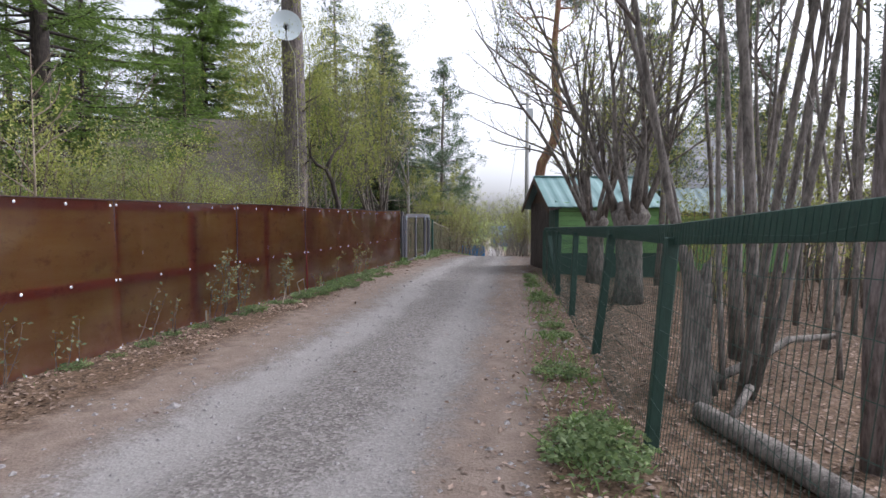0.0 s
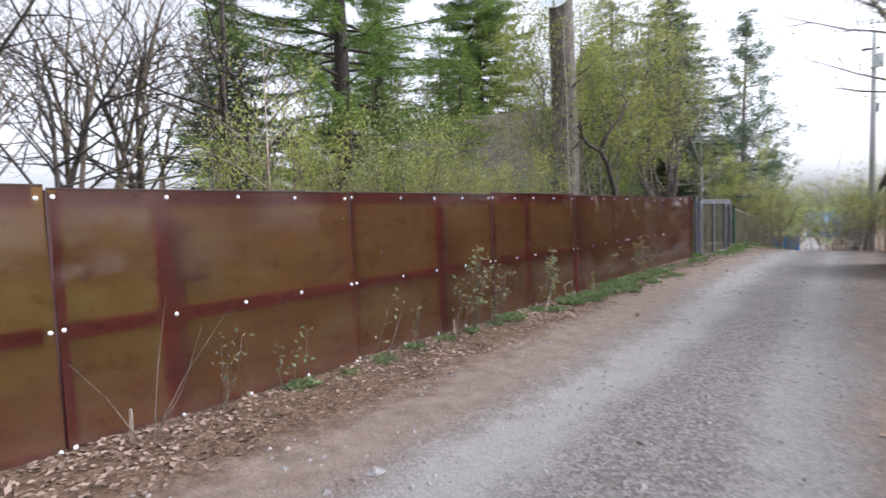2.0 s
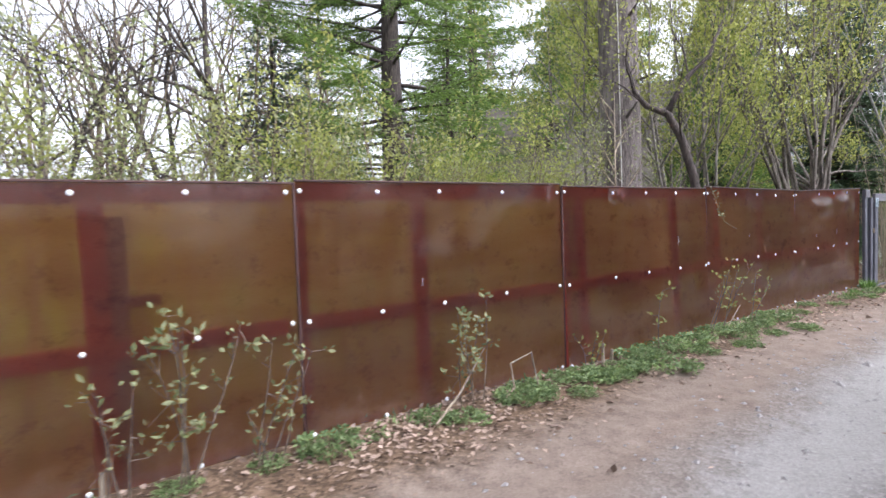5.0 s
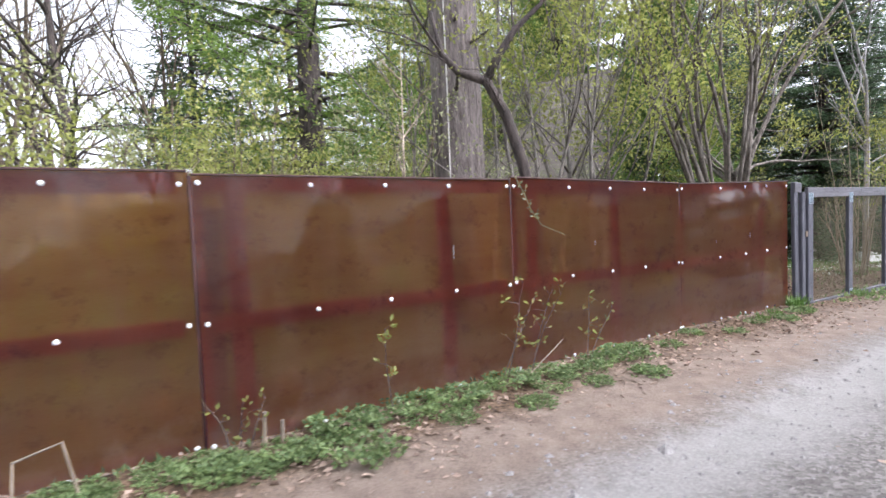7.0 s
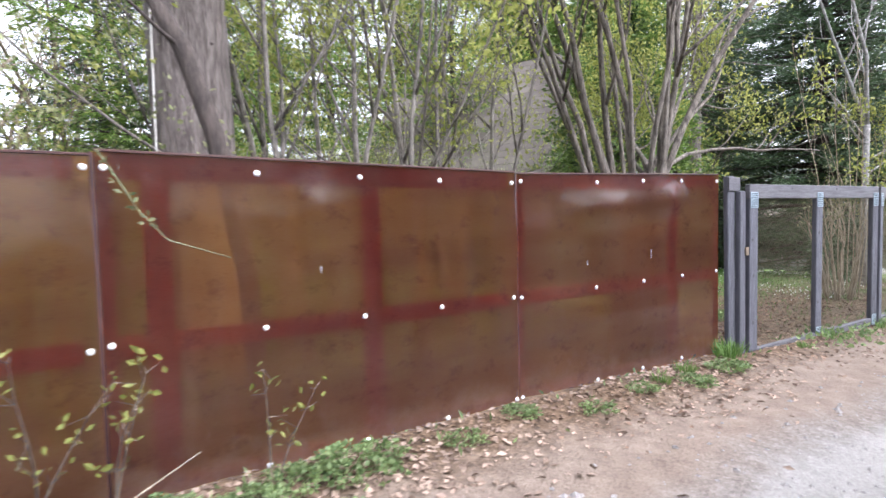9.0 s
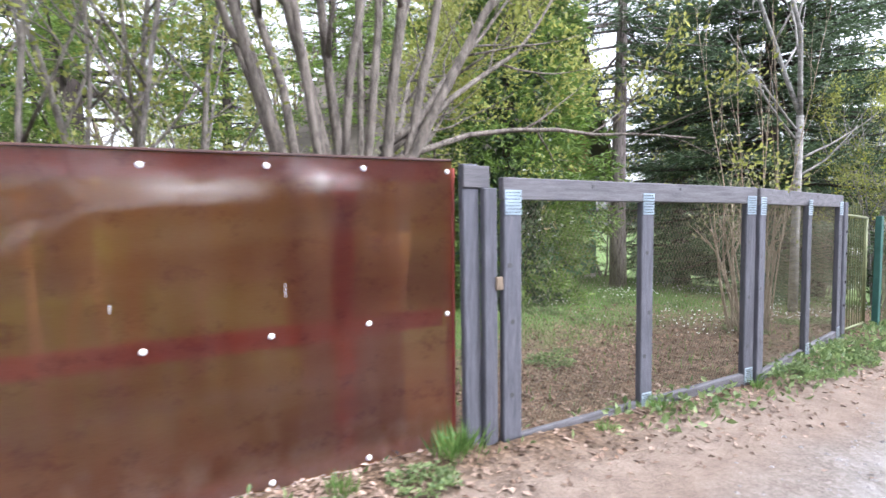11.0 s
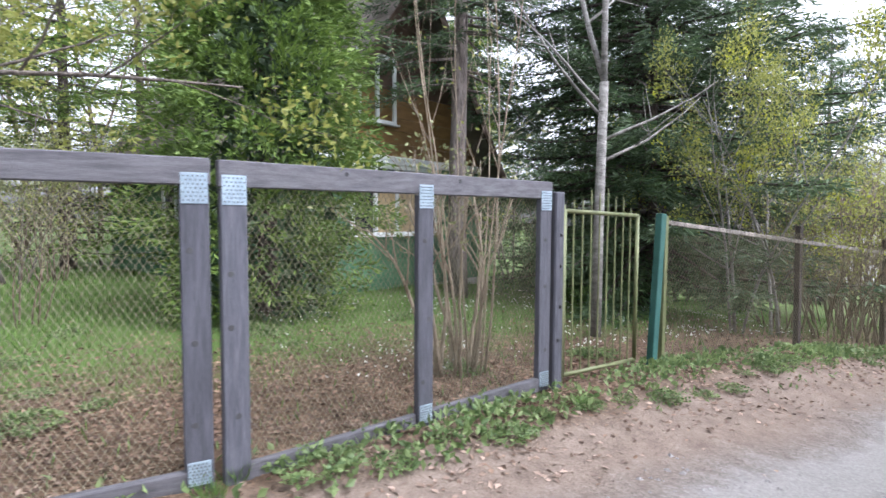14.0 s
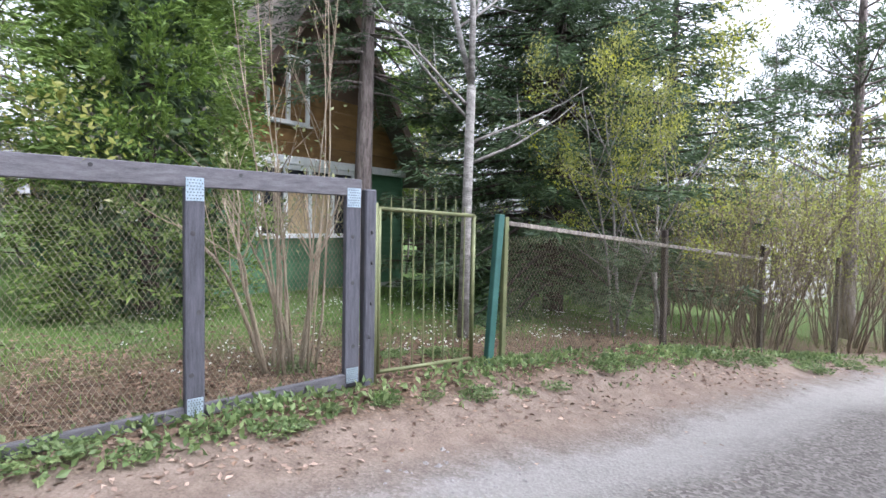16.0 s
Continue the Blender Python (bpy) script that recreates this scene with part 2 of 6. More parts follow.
def ground_material():
    """Gravel lane with pale wheel tracks, earth verges, leaf litter and thin grass; UV x is metres from the lane's middle."""
    m, n, l, b = nodes_of("lane_and_litter")
    uv = n.new("ShaderNodeUVMap")
    uv.uv_map = "lane"
    sep = n.new("ShaderNodeSeparateXYZ")
    l.new(uv.outputs[0], sep.inputs[0])
    geo = n.new("ShaderNodeNewGeometry")
    pos = geo.outputs["Position"]
    broad, mid, fine = noise_node(n, l, pos, 0.7, 3.0), noise_node(n, l, pos, 5.0, 5.0, 0.65), noise_node(n, l, pos, 55.0, 6.0, 0.75)
    vor = n.new("ShaderNodeTexVoronoi")
    vor.inputs["Scale"].default_value = 42.0
    l.new(pos, vor.inputs["Vector"])
    wob = math_node(n, l, "ADD", math_node(n, l, "MULTIPLY", math_node(n, l, "SUBTRACT", broad, 0.5), 0.7), math_node(n, l, "MULTIPLY", math_node(n, l, "SUBTRACT", mid, 0.5), 0.5))
    lat = math_node(n, l, "ADD", sep.outputs["X"], wob)
    u = math_node(n, l, "DIVIDE", math_node(n, l, "ADD", lat, 4.0), 8.0)
    black, white = (0, 0, 0), (1, 1, 1)
    k = lambda v: (v + 4) / 8
    lane = ramp_node(n, l, u, [(k(-1.35), black), (k(-0.85), white), (k(0.95), white), (k(1.3), black)])
    track = ramp_node(n, l, u, [(k(-1.1), black), (k(-0.8), white), (k(-0.5), white), (k(-0.2), black), (k(0.35), black), (k(0.65), (0.8, 0.8, 0.8)), (k(0.95), (0.5, 0.5, 0.5)), (k(1.2), black)])
    earth = ramp_node(n, l, u, [(k(-2.15), black), (k(-1.75), white), (k(1.6), white), (k(1.95), black)])
    stone = ramp_node(n, l, math_node(n, l, "ADD", math_node(n, l, "MULTIPLY", fine, 0.6), math_node(n, l, "MULTIPLY", vor.outputs["Color"], 0.4)), [(0.3, (0.090, 0.081, 0.075)), (0.5, (0.155, 0.141, 0.132)), (0.72, (0.27, 0.25, 0.238))])
    dust = ramp_node(n, l, fine, [(0.3, (0.205, 0.193, 0.185)), (0.7, (0.32, 0.303, 0.292))])
    soil = ramp_node(n, l, math_node(n, l, "ADD", math_node(n, l, "MULTIPLY", mid, 0.5), math_node(n, l, "MULTIPLY", fine, 0.5)), [(0.32, (0.105, 0.078, 0.062)), (0.5, (0.185, 0.143, 0.117)), (0.62, (0.24, 0.19, 0.159)), (0.78, (0.34, 0.28, 0.24))])
    litter = ramp_node(n, l, math_node(n, l, "ADD", math_node(n, l, "MULTIPLY", mid, 0.6), math_node(n, l, "MULTIPLY", vor.outputs["Color"], 0.4)), [(0.3, (0.040, 0.027, 0.018)), (0.5, (0.100, 0.065, 0.042)), (0.75, (0.21, 0.145, 0.10))])
    grass = ramp_node(n, l, fine, [(0.3, (0.045, 0.075, 0.018)), (0.7, (0.11, 0.17, 0.045))])
    # grass grows further off in the garden, in patches
    xyz = n.new("ShaderNodeSeparateXYZ")
    l.new(pos, xyz.inputs[0])
    inner = math_node(n, l, "MULTIPLY", math_node(n, l, "SUBTRACT", -1.4, xyz.outputs["X"]), 0.16)
    patch = ramp_node(n, l, math_node(n, l, "ADD", math_node(n, l, "ADD", math_node(n, l, "MINIMUM", inner, 0.30), math_node(n, l, "MULTIPLY", broad, 0.5)), math_node(n, l, "MULTIPLY", mid, 0.35)), [(0.42, black), (0.68, white)])
    base = mix_node(n, l, patch, litter, grass)
    base = mix_node(n, l, earth, base, soil)
    gravel = mix_node(n, l, math_node(n, l, "MULTIPLY", track, math_node(n, l, "ADD", math_node(n, l, "MULTIPLY", mid, 0.7), 0.45)), stone, dust)
    col = mix_node(n, l, lane, base, gravel)
    l.new(col, b.inputs["Base Color"])
    b.inputs["Roughness"].default_value = 0.95
    b.inputs["Specular IOR Level"].default_value = 0.2
    h = math_node(n, l, "ADD", math_node(n, l, "MULTIPLY", fine, 0.6), math_node(n, l, "MULTIPLY", vor.outputs["Distance"], 0.5))
    bump_node(n, l, b, h, 0.6, 0.02)
    return m


def bark(name, dark, light, rough=0.9, stretch=(9, 9, 1.6)):
    return plain(name, dark, light, rough, 2.5, 0.0, stretch, 1.0, 9.0, 0.3, 0.10, 0.04)


M_GROUND = ground_material()
M_SHEET = sheet_material()
M_RAIL = plain("red_brown_paint", (0.24, 0.042, 0.030), (0.35, 0.064, 0.042), 0.6, 5, bump=0.15)
M_SEAM = plain("dark_maroon_paint", (0.030, 0.010, 0.009), (0.065, 0.022, 0.018), 0.6, 5, bump=0.15)
M_BOLT = plain("white_plastic_cap", (0.62, 0.62, 0.60), (0.82, 0.82, 0.80), 0.45, 30, bump=0.05)
M_GREYWOOD = plain("weathered_grey_timber", (0.034, 0.035, 0.045), (0.105, 0.105, 0.128), 0.85, 3.0, 0, (14, 14, 1.4), 0.5, 22, 0.3)
M_GREYBEAM = plain("weathered_grey_beam", (0.050, 0.048, 0.055), (0.140, 0.134, 0.150), 0.85, 3.0, 0, (14, 1.4, 14), 0.5, 22, 0.2)
M_KNOT = plain("dark_timber_knot", (0.026, 0.025, 0.029), (0.062, 0.060, 0.066), 0.8, 20)
M_PLATE = plain("galvanised_plate", (0.23, 0.30, 0.37), (0.46, 0.56, 0.65), 0.5, 8, 0.5, bump=0.2, fine=90)
M_HOLE = plain("dark_hole", (0.10, 0.11, 0.12), (0.16, 0.17, 0.18), 0.8)
M_WIRE = plain("rusted_wire", (0.185, 0.165, 0.112), (0.335, 0.30, 0.215), 0.6, 20, 0.3)
M_GREENPAINT = plain("dark_green_paint", (0.011, 0.036, 0.028), (0.030, 0.078, 0.057), 0.6, 4, 0, (5, 5, 1.5), 0.4, 30, 0.25)
M_GREENWIRE = plain("green_coated_wire", (0.012, 0.035, 0.028), (0.035, 0.085, 0.065), 0.5, 20)
M_TEALPOST = plain("teal_green_paint", (0.012, 0.060, 0.052), (0.035, 0.115, 0.10), 0.6, 5)
M_PIPE = plain("worn_yellow_green_paint", (0.085, 0.10, 0.045), (0.19, 0.20, 0.095), 0.55, 7, 0.1)
M_HUTWALL = plain("light_green_boards", (0.16, 0.34, 0.12), (0.25, 0.47, 0.18), 0.7, 3, 0, (1.5, 8, 8), 0.3, 20)
M_TEALROOF = plain("turquoise_roof_sheet", (0.085, 0.185, 0.185), (0.14, 0.26, 0.26), 0.5, 2, 0.1)
M_SILVERROOF = plain("pale_grey_roof_sheet", (0.24, 0.245, 0.27), (0.36, 0.365, 0.40), 0.6, 2, 0.1)
M_PALETEAL = plain("faded_teal_roof_sheet", (0.15, 0.21, 0.215), (0.24, 0.31, 0.315), 0.6, 2)
M_SLATE = plain("mossy_grey_slate_roof", (0.095, 0.078, 0.066), (0.20, 0.172, 0.148), 0.9, 1.5)
M_WHITE = plain("old_white_paint", (0.55, 0.58, 0.60), (0.78, 0.80, 0.80), 0.6, 6)
M_OCHRE = plain("ochre_boards", (0.12, 0.066, 0.020), (0.23, 0.130, 0.042), 0.8, 2, 0, (1.2, 1.2, 5), 0.3)
M_DARKBROWN = plain("dark_brown_and_shaded_boards", (0.045, 0.028, 0.018), (0.10, 0.062, 0.04), 0.8, 2)
M_WALLGREEN = plain("faded_green_boards", (0.045, 0.13, 0.065), (0.085, 0.20, 0.105), 0.75, 2, 0, (1.5, 1.5, 7), 0.3)
M_PLY = plain("tan_plywood", (0.40, 0.29, 0.16), (0.55, 0.42, 0.25), 0.8, 2)
M_GLASS = plain("dark_window_glass", (0.012, 0.015, 0.02), (0.03, 0.035, 0.045), 0.06, 1, bump=0.02)
M_CONCRETE = plain("grey_concrete", (0.30, 0.30, 0.29), (0.45, 0.45, 0.44), 0.85, 4)
M_DISH = plain("white_enamel", (0.60, 0.68, 0.72), (0.74, 0.80, 0.84), 0.4, 2, bump=0.03)
M_DARK = plain("black_rubber", (0.012, 0.012, 0.013), (0.03, 0.03, 0.03), 0.6)
M_CABLE = plain("pale_cable", (0.48, 0.46, 0.44), (0.65, 0.63, 0.60), 0.5)
M_BLUE = plain("bright_blue_paint", (0.03, 0.12, 0.32), (0.06, 0.2, 0.45), 0.6)
M_BARK_PINE = bark("grey_pine_bark", (0.085, 0.068, 0.062), (0.25, 0.21, 0.20))
M_BARK_ORANGE = bark("orange_pine_bark", (0.17, 0.085, 0.05), (0.36, 0.20, 0.125))
M_BARK_DARK = bark("dark_spruce_bark", (0.028, 0.021, 0.019), (0.085, 0.065, 0.058))
M_BARK_GREY = bark("grey_smooth_bark", (0.088, 0.077, 0.068), (0.27, 0.24, 0.215), 0.9, (7, 7, 2))
M_BARK_MAPLE = bark("brown_grey_maple_bark", (0.060, 0.050, 0.042), (0.205, 0.175, 0.150), 0.9, (7, 7, 2))
M_BARK_PALE = bark("pale_birch_bark", (0.14, 0.13, 0.122), (0.30, 0.285, 0.27), 0.85, (3, 3, 6))
M_TWIG = bark("brown_twig", (0.085, 0.062, 0.045), (0.22, 0.17, 0.125))
M_STRAW = bark("dry_straw_stem", (0.20, 0.155, 0.11), (0.38, 0.31, 0.235))
M_SPRUCE = leafy("spruce_needles_and_thuja_shade", (0.034, 0.066, 0.032), (0.105, 0.16, 0.068), 0.3)
M_LARCH = leafy("fresh_larch_needles", (0.080, 0.135, 0.025), (0.19, 0.28, 0.052), 0.45)
M_PINE = leafy("pine_needles", (0.030, 0.060, 0.028), (0.075, 0.12, 0.055), 0.2)
M_BLUEPINE = leafy("blue_green_pine_needles", (0.055, 0.095, 0.045), (0.13, 0.19, 0.085), 0.3)
M_DAMP = leafy("damp_leaf_litter", (0.075, 0.048, 0.034), (0.27, 0.175, 0.125), 0.1, 0.8)
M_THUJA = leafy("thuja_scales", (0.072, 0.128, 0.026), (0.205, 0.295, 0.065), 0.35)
M_SPRING = leafy("young_spring_leaves", (0.22, 0.25, 0.05), (0.42, 0.43, 0.13), 0.58)
M_YELLOW = leafy("yellow_green_blossom", (0.38, 0.42, 0.03), (0.55, 0.55, 0.06), 0.45)
M_BUD = leafy("grey_green_bud_leaves", (0.16, 0.19, 0.07), (0.36, 0.37, 0.19), 0.4)
M_WEED = leafy("fresh_weed_leaves", (0.095, 0.155, 0.055), (0.26, 0.34, 0.14), 0.4)
M_GRASS = leafy("green_grass_blades", (0.07, 0.16, 0.03), (0.20, 0.32, 0.08), 0.4)
M_FALLEN = leafy("fallen_brown_leaves", (0.125, 0.084, 0.063), (0.40, 0.295, 0.235), 0.1, 0.85)
M_FLOWER = leafy("white_anemone_petals", (0.7, 0.72, 0.68), (0.85, 0.86, 0.82), 0.3)
M_PEBBLE = plain("road_pebbles", (0.11, 0.10, 0.10), (0.36, 0.34, 0.33), 0.9, 40, vary=0.0)


# ---- ground ----
LANE_Y = [-60, 3, 8, 13, 16.5, 22, 29, 60, 100, 160]
LANE_X = [3.05, 2.95, 2.85, 2.55, 2.45, 2.3, 2.05, 0.0, -4.0, -10.0]


def lane_x(y):
    return np.interp(y, LANE_Y, LANE_X)


def ground_z(x, y):
    """The lane falls away beyond the shed; the verge by the gates stays higher."""
    x, y = np.asarray(x, float), np.asarray(y, float)
    a = np.clip(y - 13, 0, 13)
    drop = 0.002 * a ** 2
    b = np.clip(y - 26, 0, 10)
    drop = drop + 0.052 * b + 0.004 * b ** 2
    c = np.clip(y - 36, 0, 40)
    drop = drop + 0.115 * c - 0.0006 * c ** 2
    lat = x - lane_x(y)
    side = np.clip((-lat - 1.3) / 1.0, 0, 1)
    near = np.clip((31 - y) / 5, 0, 1)
    keep = 1 - 0.62 * side * near
    z = -drop * keep
    z = z - 0.05 * np.exp(-((lat + 0.65) / 0.3) ** 2) * 0.6 - 0.03 * np.exp(-((lat - 0.75) / 0.3) ** 2)
    z = z + 0.05 * np.exp(-((x - 0.05) / 0.35) ** 2) * near
    z = z - 0.10 * np.clip((x - 5.0) / 1.5, 0, 1) * near
    return z


def rough(x, y):
    return 0.012 * np.sin(x * 5.3 + y * 2.1) * np.sin(y * 4.1 - x * 1.7) + 0.006 * np.sin(x * 17 + y * 3) * np.sin(y * 15)


def build_ground():
    xs = np.unique(np.concatenate([np.linspace(-300, -20, 15), np.arange(-20, -3, 0.5), np.arange(-3, 8, 0.16), np.arange(8, 20, 0.6), np.linspace(20, 300, 15)]))
    ys = np.unique(np.concatenate([np.linspace(-200, -6, 12), np.arange(-6, 0, 0.5), np.arange(0, 33, 0.18), np.arange(33, 80, 1.0), np.linspace(80, 700, 30)]))
    gx, gy = np.meshgrid(xs, ys, indexing="ij")
    gz = ground_z(gx, gy) + rough(gx, gy)
    nx, ny = len(xs), len(ys)
    i = np.arange(nx - 1)[:, None] * ny + np.arange(ny - 1)[None]
    q = np.stack([i, i + ny, i + ny + 1, i + 1], -1).reshape(-1, 4)
    v = np.stack([gx, gy, gz], -1).reshape(-1, 3)
    g = Geo().add(v, q)
    me = g.mesh("ground", M_GROUND, True)
    layer = me.uv_layers.new(name="lane")
    idx = np.empty(len(me.loops), np.int32)
    me.loops.foreach_get("vertex_index", idx)
    uv = np.stack([v[:, 0] - lane_x(v[:, 1]), v[:, 1]], -1)[idx]
    layer.data.foreach_set("uv", uv.ravel().astype(np.float32))
    return tagged(new("ground", me), "gravel lane with brown leaf-strewn verges", "ground", kind="structure")


build_ground()


def zg(x, y):
    return float(ground_z(x, y) + rough(x, y))


# ---- brown laminate fence ----
FENCE_END, PANEL = 18.1, 2.5
FOOT = [0.0, 0.02, 0.06, 0.02, 0.0, 0.06, 0.05, 0.0]
# dents in the sheets: place along the fence, height, depth and spread
DENTS = [(16.55, 1.44, 0.055, 0.45), (17.3, 1.50, 0.045, 0.25), (15.9, 1.25, 0.030, 0.35), (11.45, 1.56, 0.028, 0.12), (10.42, 1.54, 0.032, 0.12), (3.42, 1.10, 0.016, 0.14), (3.15, 1.04, 0.015, 0.10), (9.4, 1.15, 0.018, 0.3), (14.2, 1.45, 0.022, 0.3), (16.9, 0.55, 0.02, 0.6)]


def sheet_x(i, y, z):
    """How far the face of sheet i stands out at a place."""
    h = np.clip((z - 0.06) / 1.6, 0, 1)
    x = FOOT[i] * (1 - h) + 0.010 * np.sin((y - FENCE_END) * 4.1 + i * 1.7) * np.sin(h * 6.0 + i) * np.sin(h * math.pi)
    for yc, zc, a, w in DENTS:
        x = x + a * np.exp(-((z - zc) / 0.13) ** 2 - ((y - yc) / w) ** 2)
    return x




def backing(i, y0, y1, z0, z1, thick):
    """A board pressed against the back of sheet i, following its waves."""
    ny, nz = max(3, int((y1 - y0) / 0.08)), max(3, int((z1 - z0) / 0.08))
    yy, zz = np.meshgrid(np.linspace(y0, y1, ny), np.linspace(z0, z1, nz), indexing="ij")
    front = np.stack([sheet_x(i, yy, zz) - 0.0095, yy, zz], -1).reshape(-1, 3)
    rear = front - np.array([thick, 0, 0])
    k = np.arange(ny - 1)[:, None] * nz + np.arange(nz - 1)[None]
    q = np.stack([k, k + nz, k + nz + 1, k + 1], -1).reshape(-1, 4)
    n = ny * nz
    rim = [j * nz for j in range(ny)] + [(ny - 1) * nz + j for j in range(1, nz)] + [j * nz + nz - 1 for j in range(ny - 2, -1, -1)] + [j for j in range(nz - 2, 0, -1)]
    m = len(rim)
    side = [[rim[(j + 1) % m], rim[j], n + rim[j], n + rim[(j + 1) % m]] for j in range(m)]
    return Geo().add(np.concatenate([front, rear]), np.concatenate([q, q[:, ::-1] + n, np.array(side)]))


def bolt_geo():
    g = Geo()
    ring = [(0.0, 0.017), (0.004, 0.016), (0.008, 0.011), (0.010, 0.004)]
    pts = [(x, 0, 0) for x, _ in ring]
    return g.tube(pts, [r for _, r in ring], 8)


# how the fence's line gives way near its end: across, along and in height
BEND_Y, BEND_X = [10.6, 13.1, 15.6, 18.1], [0, -0.02, -0.06, 0]
SLIDE_Y, DROP_Z = [0, 0.03, 0.07, 0], [1, 0.995, 0.975, 1]


def build_brown_fence():
    base = (0, 8.0, 0)
    f = thing("panel_fence", base, "brown translucent laminate sheet fence with white bolt caps", "fence")
    cap = bolt_geo().mesh("bolt_cap", M_BOLT, True)
    battens = {0: (0.28,), 1: (0.9, 0.45), 2: (0.9, 0.28), 3: (0.62,), 4: (0.44,), 5: (0.72,), 6: (0.2, 0.7), 7: (0.5,)}
    rows = {3: (0.05, 0.61, 1.15, 1.80), 0: (0.045, 0.83, 1.40, 1.93)}
    for i in range(8):
        y1 = FENCE_END - PANEL * i
        y0 = y1 - PANEL
        top = 1.715 + 0.012 * math.sin(i * 2.3) - (0.012 if i == 4 else 0)
        lean = FOOT[i]
        ny, nz = 45, 33
        yy, zz = np.meshgrid(np.linspace(y0 + 0.008, y1 - 0.008, ny), np.linspace(-0.06, top, nz), indexing="ij")
        xx = sheet_x(i, yy, zz)
        v = np.stack([xx, yy, zz], -1).reshape(-1, 3)
        k = np.arange(ny - 1)[:, None] * nz + np.arange(nz - 1)[None]
        q = np.stack([k, k + nz, k + nz + 1, k + 1], -1).reshape(-1, 4)
        edge = Geo().add(v, q)
        n = ny * nz
        rim = [j * nz for j in range(ny)] + [(ny - 1) * nz + j for j in range(1, nz)] + [j * nz + nz - 1 for j in range(ny - 2, -1, -1)] + [j for j in range(nz - 2, 0, -1)]
        back = v[rim] - np.array([0.007, 0, 0])
        m = len(rim)
        edge.add(np.concatenate([v[rim], back]), [[j, (j + 1) % m, m + (j + 1) % m, m + j] for j in range(m)])
        sheet = part("sheet", edge, M_SHEET, f, smooth=True)
        for z in (1.655, 0.81, 0.06):
            for yb in [y0 + u for u in rows.get(i, (0.045, 0.74, 1.31, 1.87))] + [y1 - 0.045]:
                yb += rng.uniform(-0.012, 0.012)
                o = new("bolt_cap", cap)
                o.parent = sheet
                o.location = (float(sheet_x(i, yb, z)) + 0.001, yb - base[1], z + rng.uniform(-0.008, 0.008))
        for z0, z1 in ((1.598, top - 0.006), (0.748, 0.852), (-0.01, 0.105)):
            part("rail", backing(i, y0 + 0.07, y1 - 0.07, z0, z1, 0.038), M_RAIL, f)
        for s in battens[i]:
            yb = min(max(y0 + PANEL * (1 - s), y0 + 0.15), y1 - 0.15)
            for z0, z1 in ((0.11, 0.744), (0.856, 1.594)):
                part("batten", backing(i, yb - 0.06, yb + 0.06, z0, z1, 0.03), M_RAIL, f)
        part("post", backing(i, y0 + 0.012, y0 + 0.066, -0.2, top - 0.02, 0.06), M_RAIL, f)
        capg = Geo().box((lean * 0 - 0.022, y0 + 0.01, top - 0.002), (0.010, y1 - 0.01, top + 0.012), 0.003)
        part("edge_strip", capg, M_SEAM, f, "thin dark top strip")
        part("seam_strip", Geo().box((lean * 0.2 - 0.012, y0 - 0.010, -0.05), (lean * 0.2 + 0.004 + lean * 0.1, y0 + 0.010, top - 0.004), 0.002), M_SEAM, f, "dark seam between sheets")
    for yp, zt in ((3.93, 1.43), (7.11, 1.50), (10.72, 1.48)):
        part("post", Geo().tube([(-0.085, yp, -0.2), (-0.085, yp, zt)], 0.05, 10), M_SEAM, f, "old round post behind the sheets")
        part("post_cap", Geo().box((-0.14, yp - 0.085, zt), (-0.04, yp + 0.085, zt + 0.025), 0.004), M_SEAM, f)
        part("cross_bar", Geo().box((-0.034, yp - 0.12, 1.03), (-0.016, yp + 0.20, 1.09), 0.004), M_SEAM, f)
    part("post", Geo().tube([(-0.06, FENCE_END + 0.02, -0.2), (-0.06, FENCE_END + 0.02, 1.68)], 0.03, 8), M_RAIL, f, "dark steel post")

    # the line of the fence gives way a little near its end
    for o in f.children_recursive:
        if o.data == cap:
            yw = o.location.y + base[1]
            o.location.x += float(np.interp(yw, BEND_Y, BEND_X))
            o.location.y += float(np.interp(yw, BEND_Y, SLIDE_Y))
            o.location.z *= float(np.interp(yw, BEND_Y, DROP_Z))
    for o in f.children_recursive:
        if o.data != cap:
            for w in o.data.vertices:
                yw = w.co.y + base[1]
                w.co.x += float(np.interp(yw, BEND_Y, BEND_X))
                w.co.y += float(np.interp(yw, BEND_Y, SLIDE_Y))
                w.co.z *= float(np.interp(yw, BEND_Y, DROP_Z))

    for a, b in (((8.48, 0.80), (10.6, 1.38)), ((10.9, 1.24), (12.55, 1.14)), ((3.2, 1.28), (4.15, 1.40)), ((4.15, 1.40), (5.4, 1.05))):
        pts = [(-0.016, a[0] + (b[0] - a[0]) * u, a[1] + (b[1] - a[1]) * u - 0.06 * math.sin(u * math.pi)) for u in np.linspace(0, 1, 9)]
        part("slack_wire", Geo().tube(pts, 0.0028, 4), M_STRAW, f, "slack straw-coloured wire behind the sheets")

    for y, z, h in ((12.5, 0.75, 0.42), (17.1, 1.03, 0.035), (16.35, 1.0, 0.02), (9.05, 0.99, 0.03), (14.2, 1.1, 0.02), (6.0, 1.1, 0.02)):
        part("scratch", Geo().box((0.022 + float(np.interp(y, BEND_Y, BEND_X)), y - 0.0018, z - h), (0.0255 + float(np.interp(y, BEND_Y, BEND_X)), y + 0.0018, z + h), 0.0006), M_CABLE, f, "pale vertical scratch")


build_brown_fence()


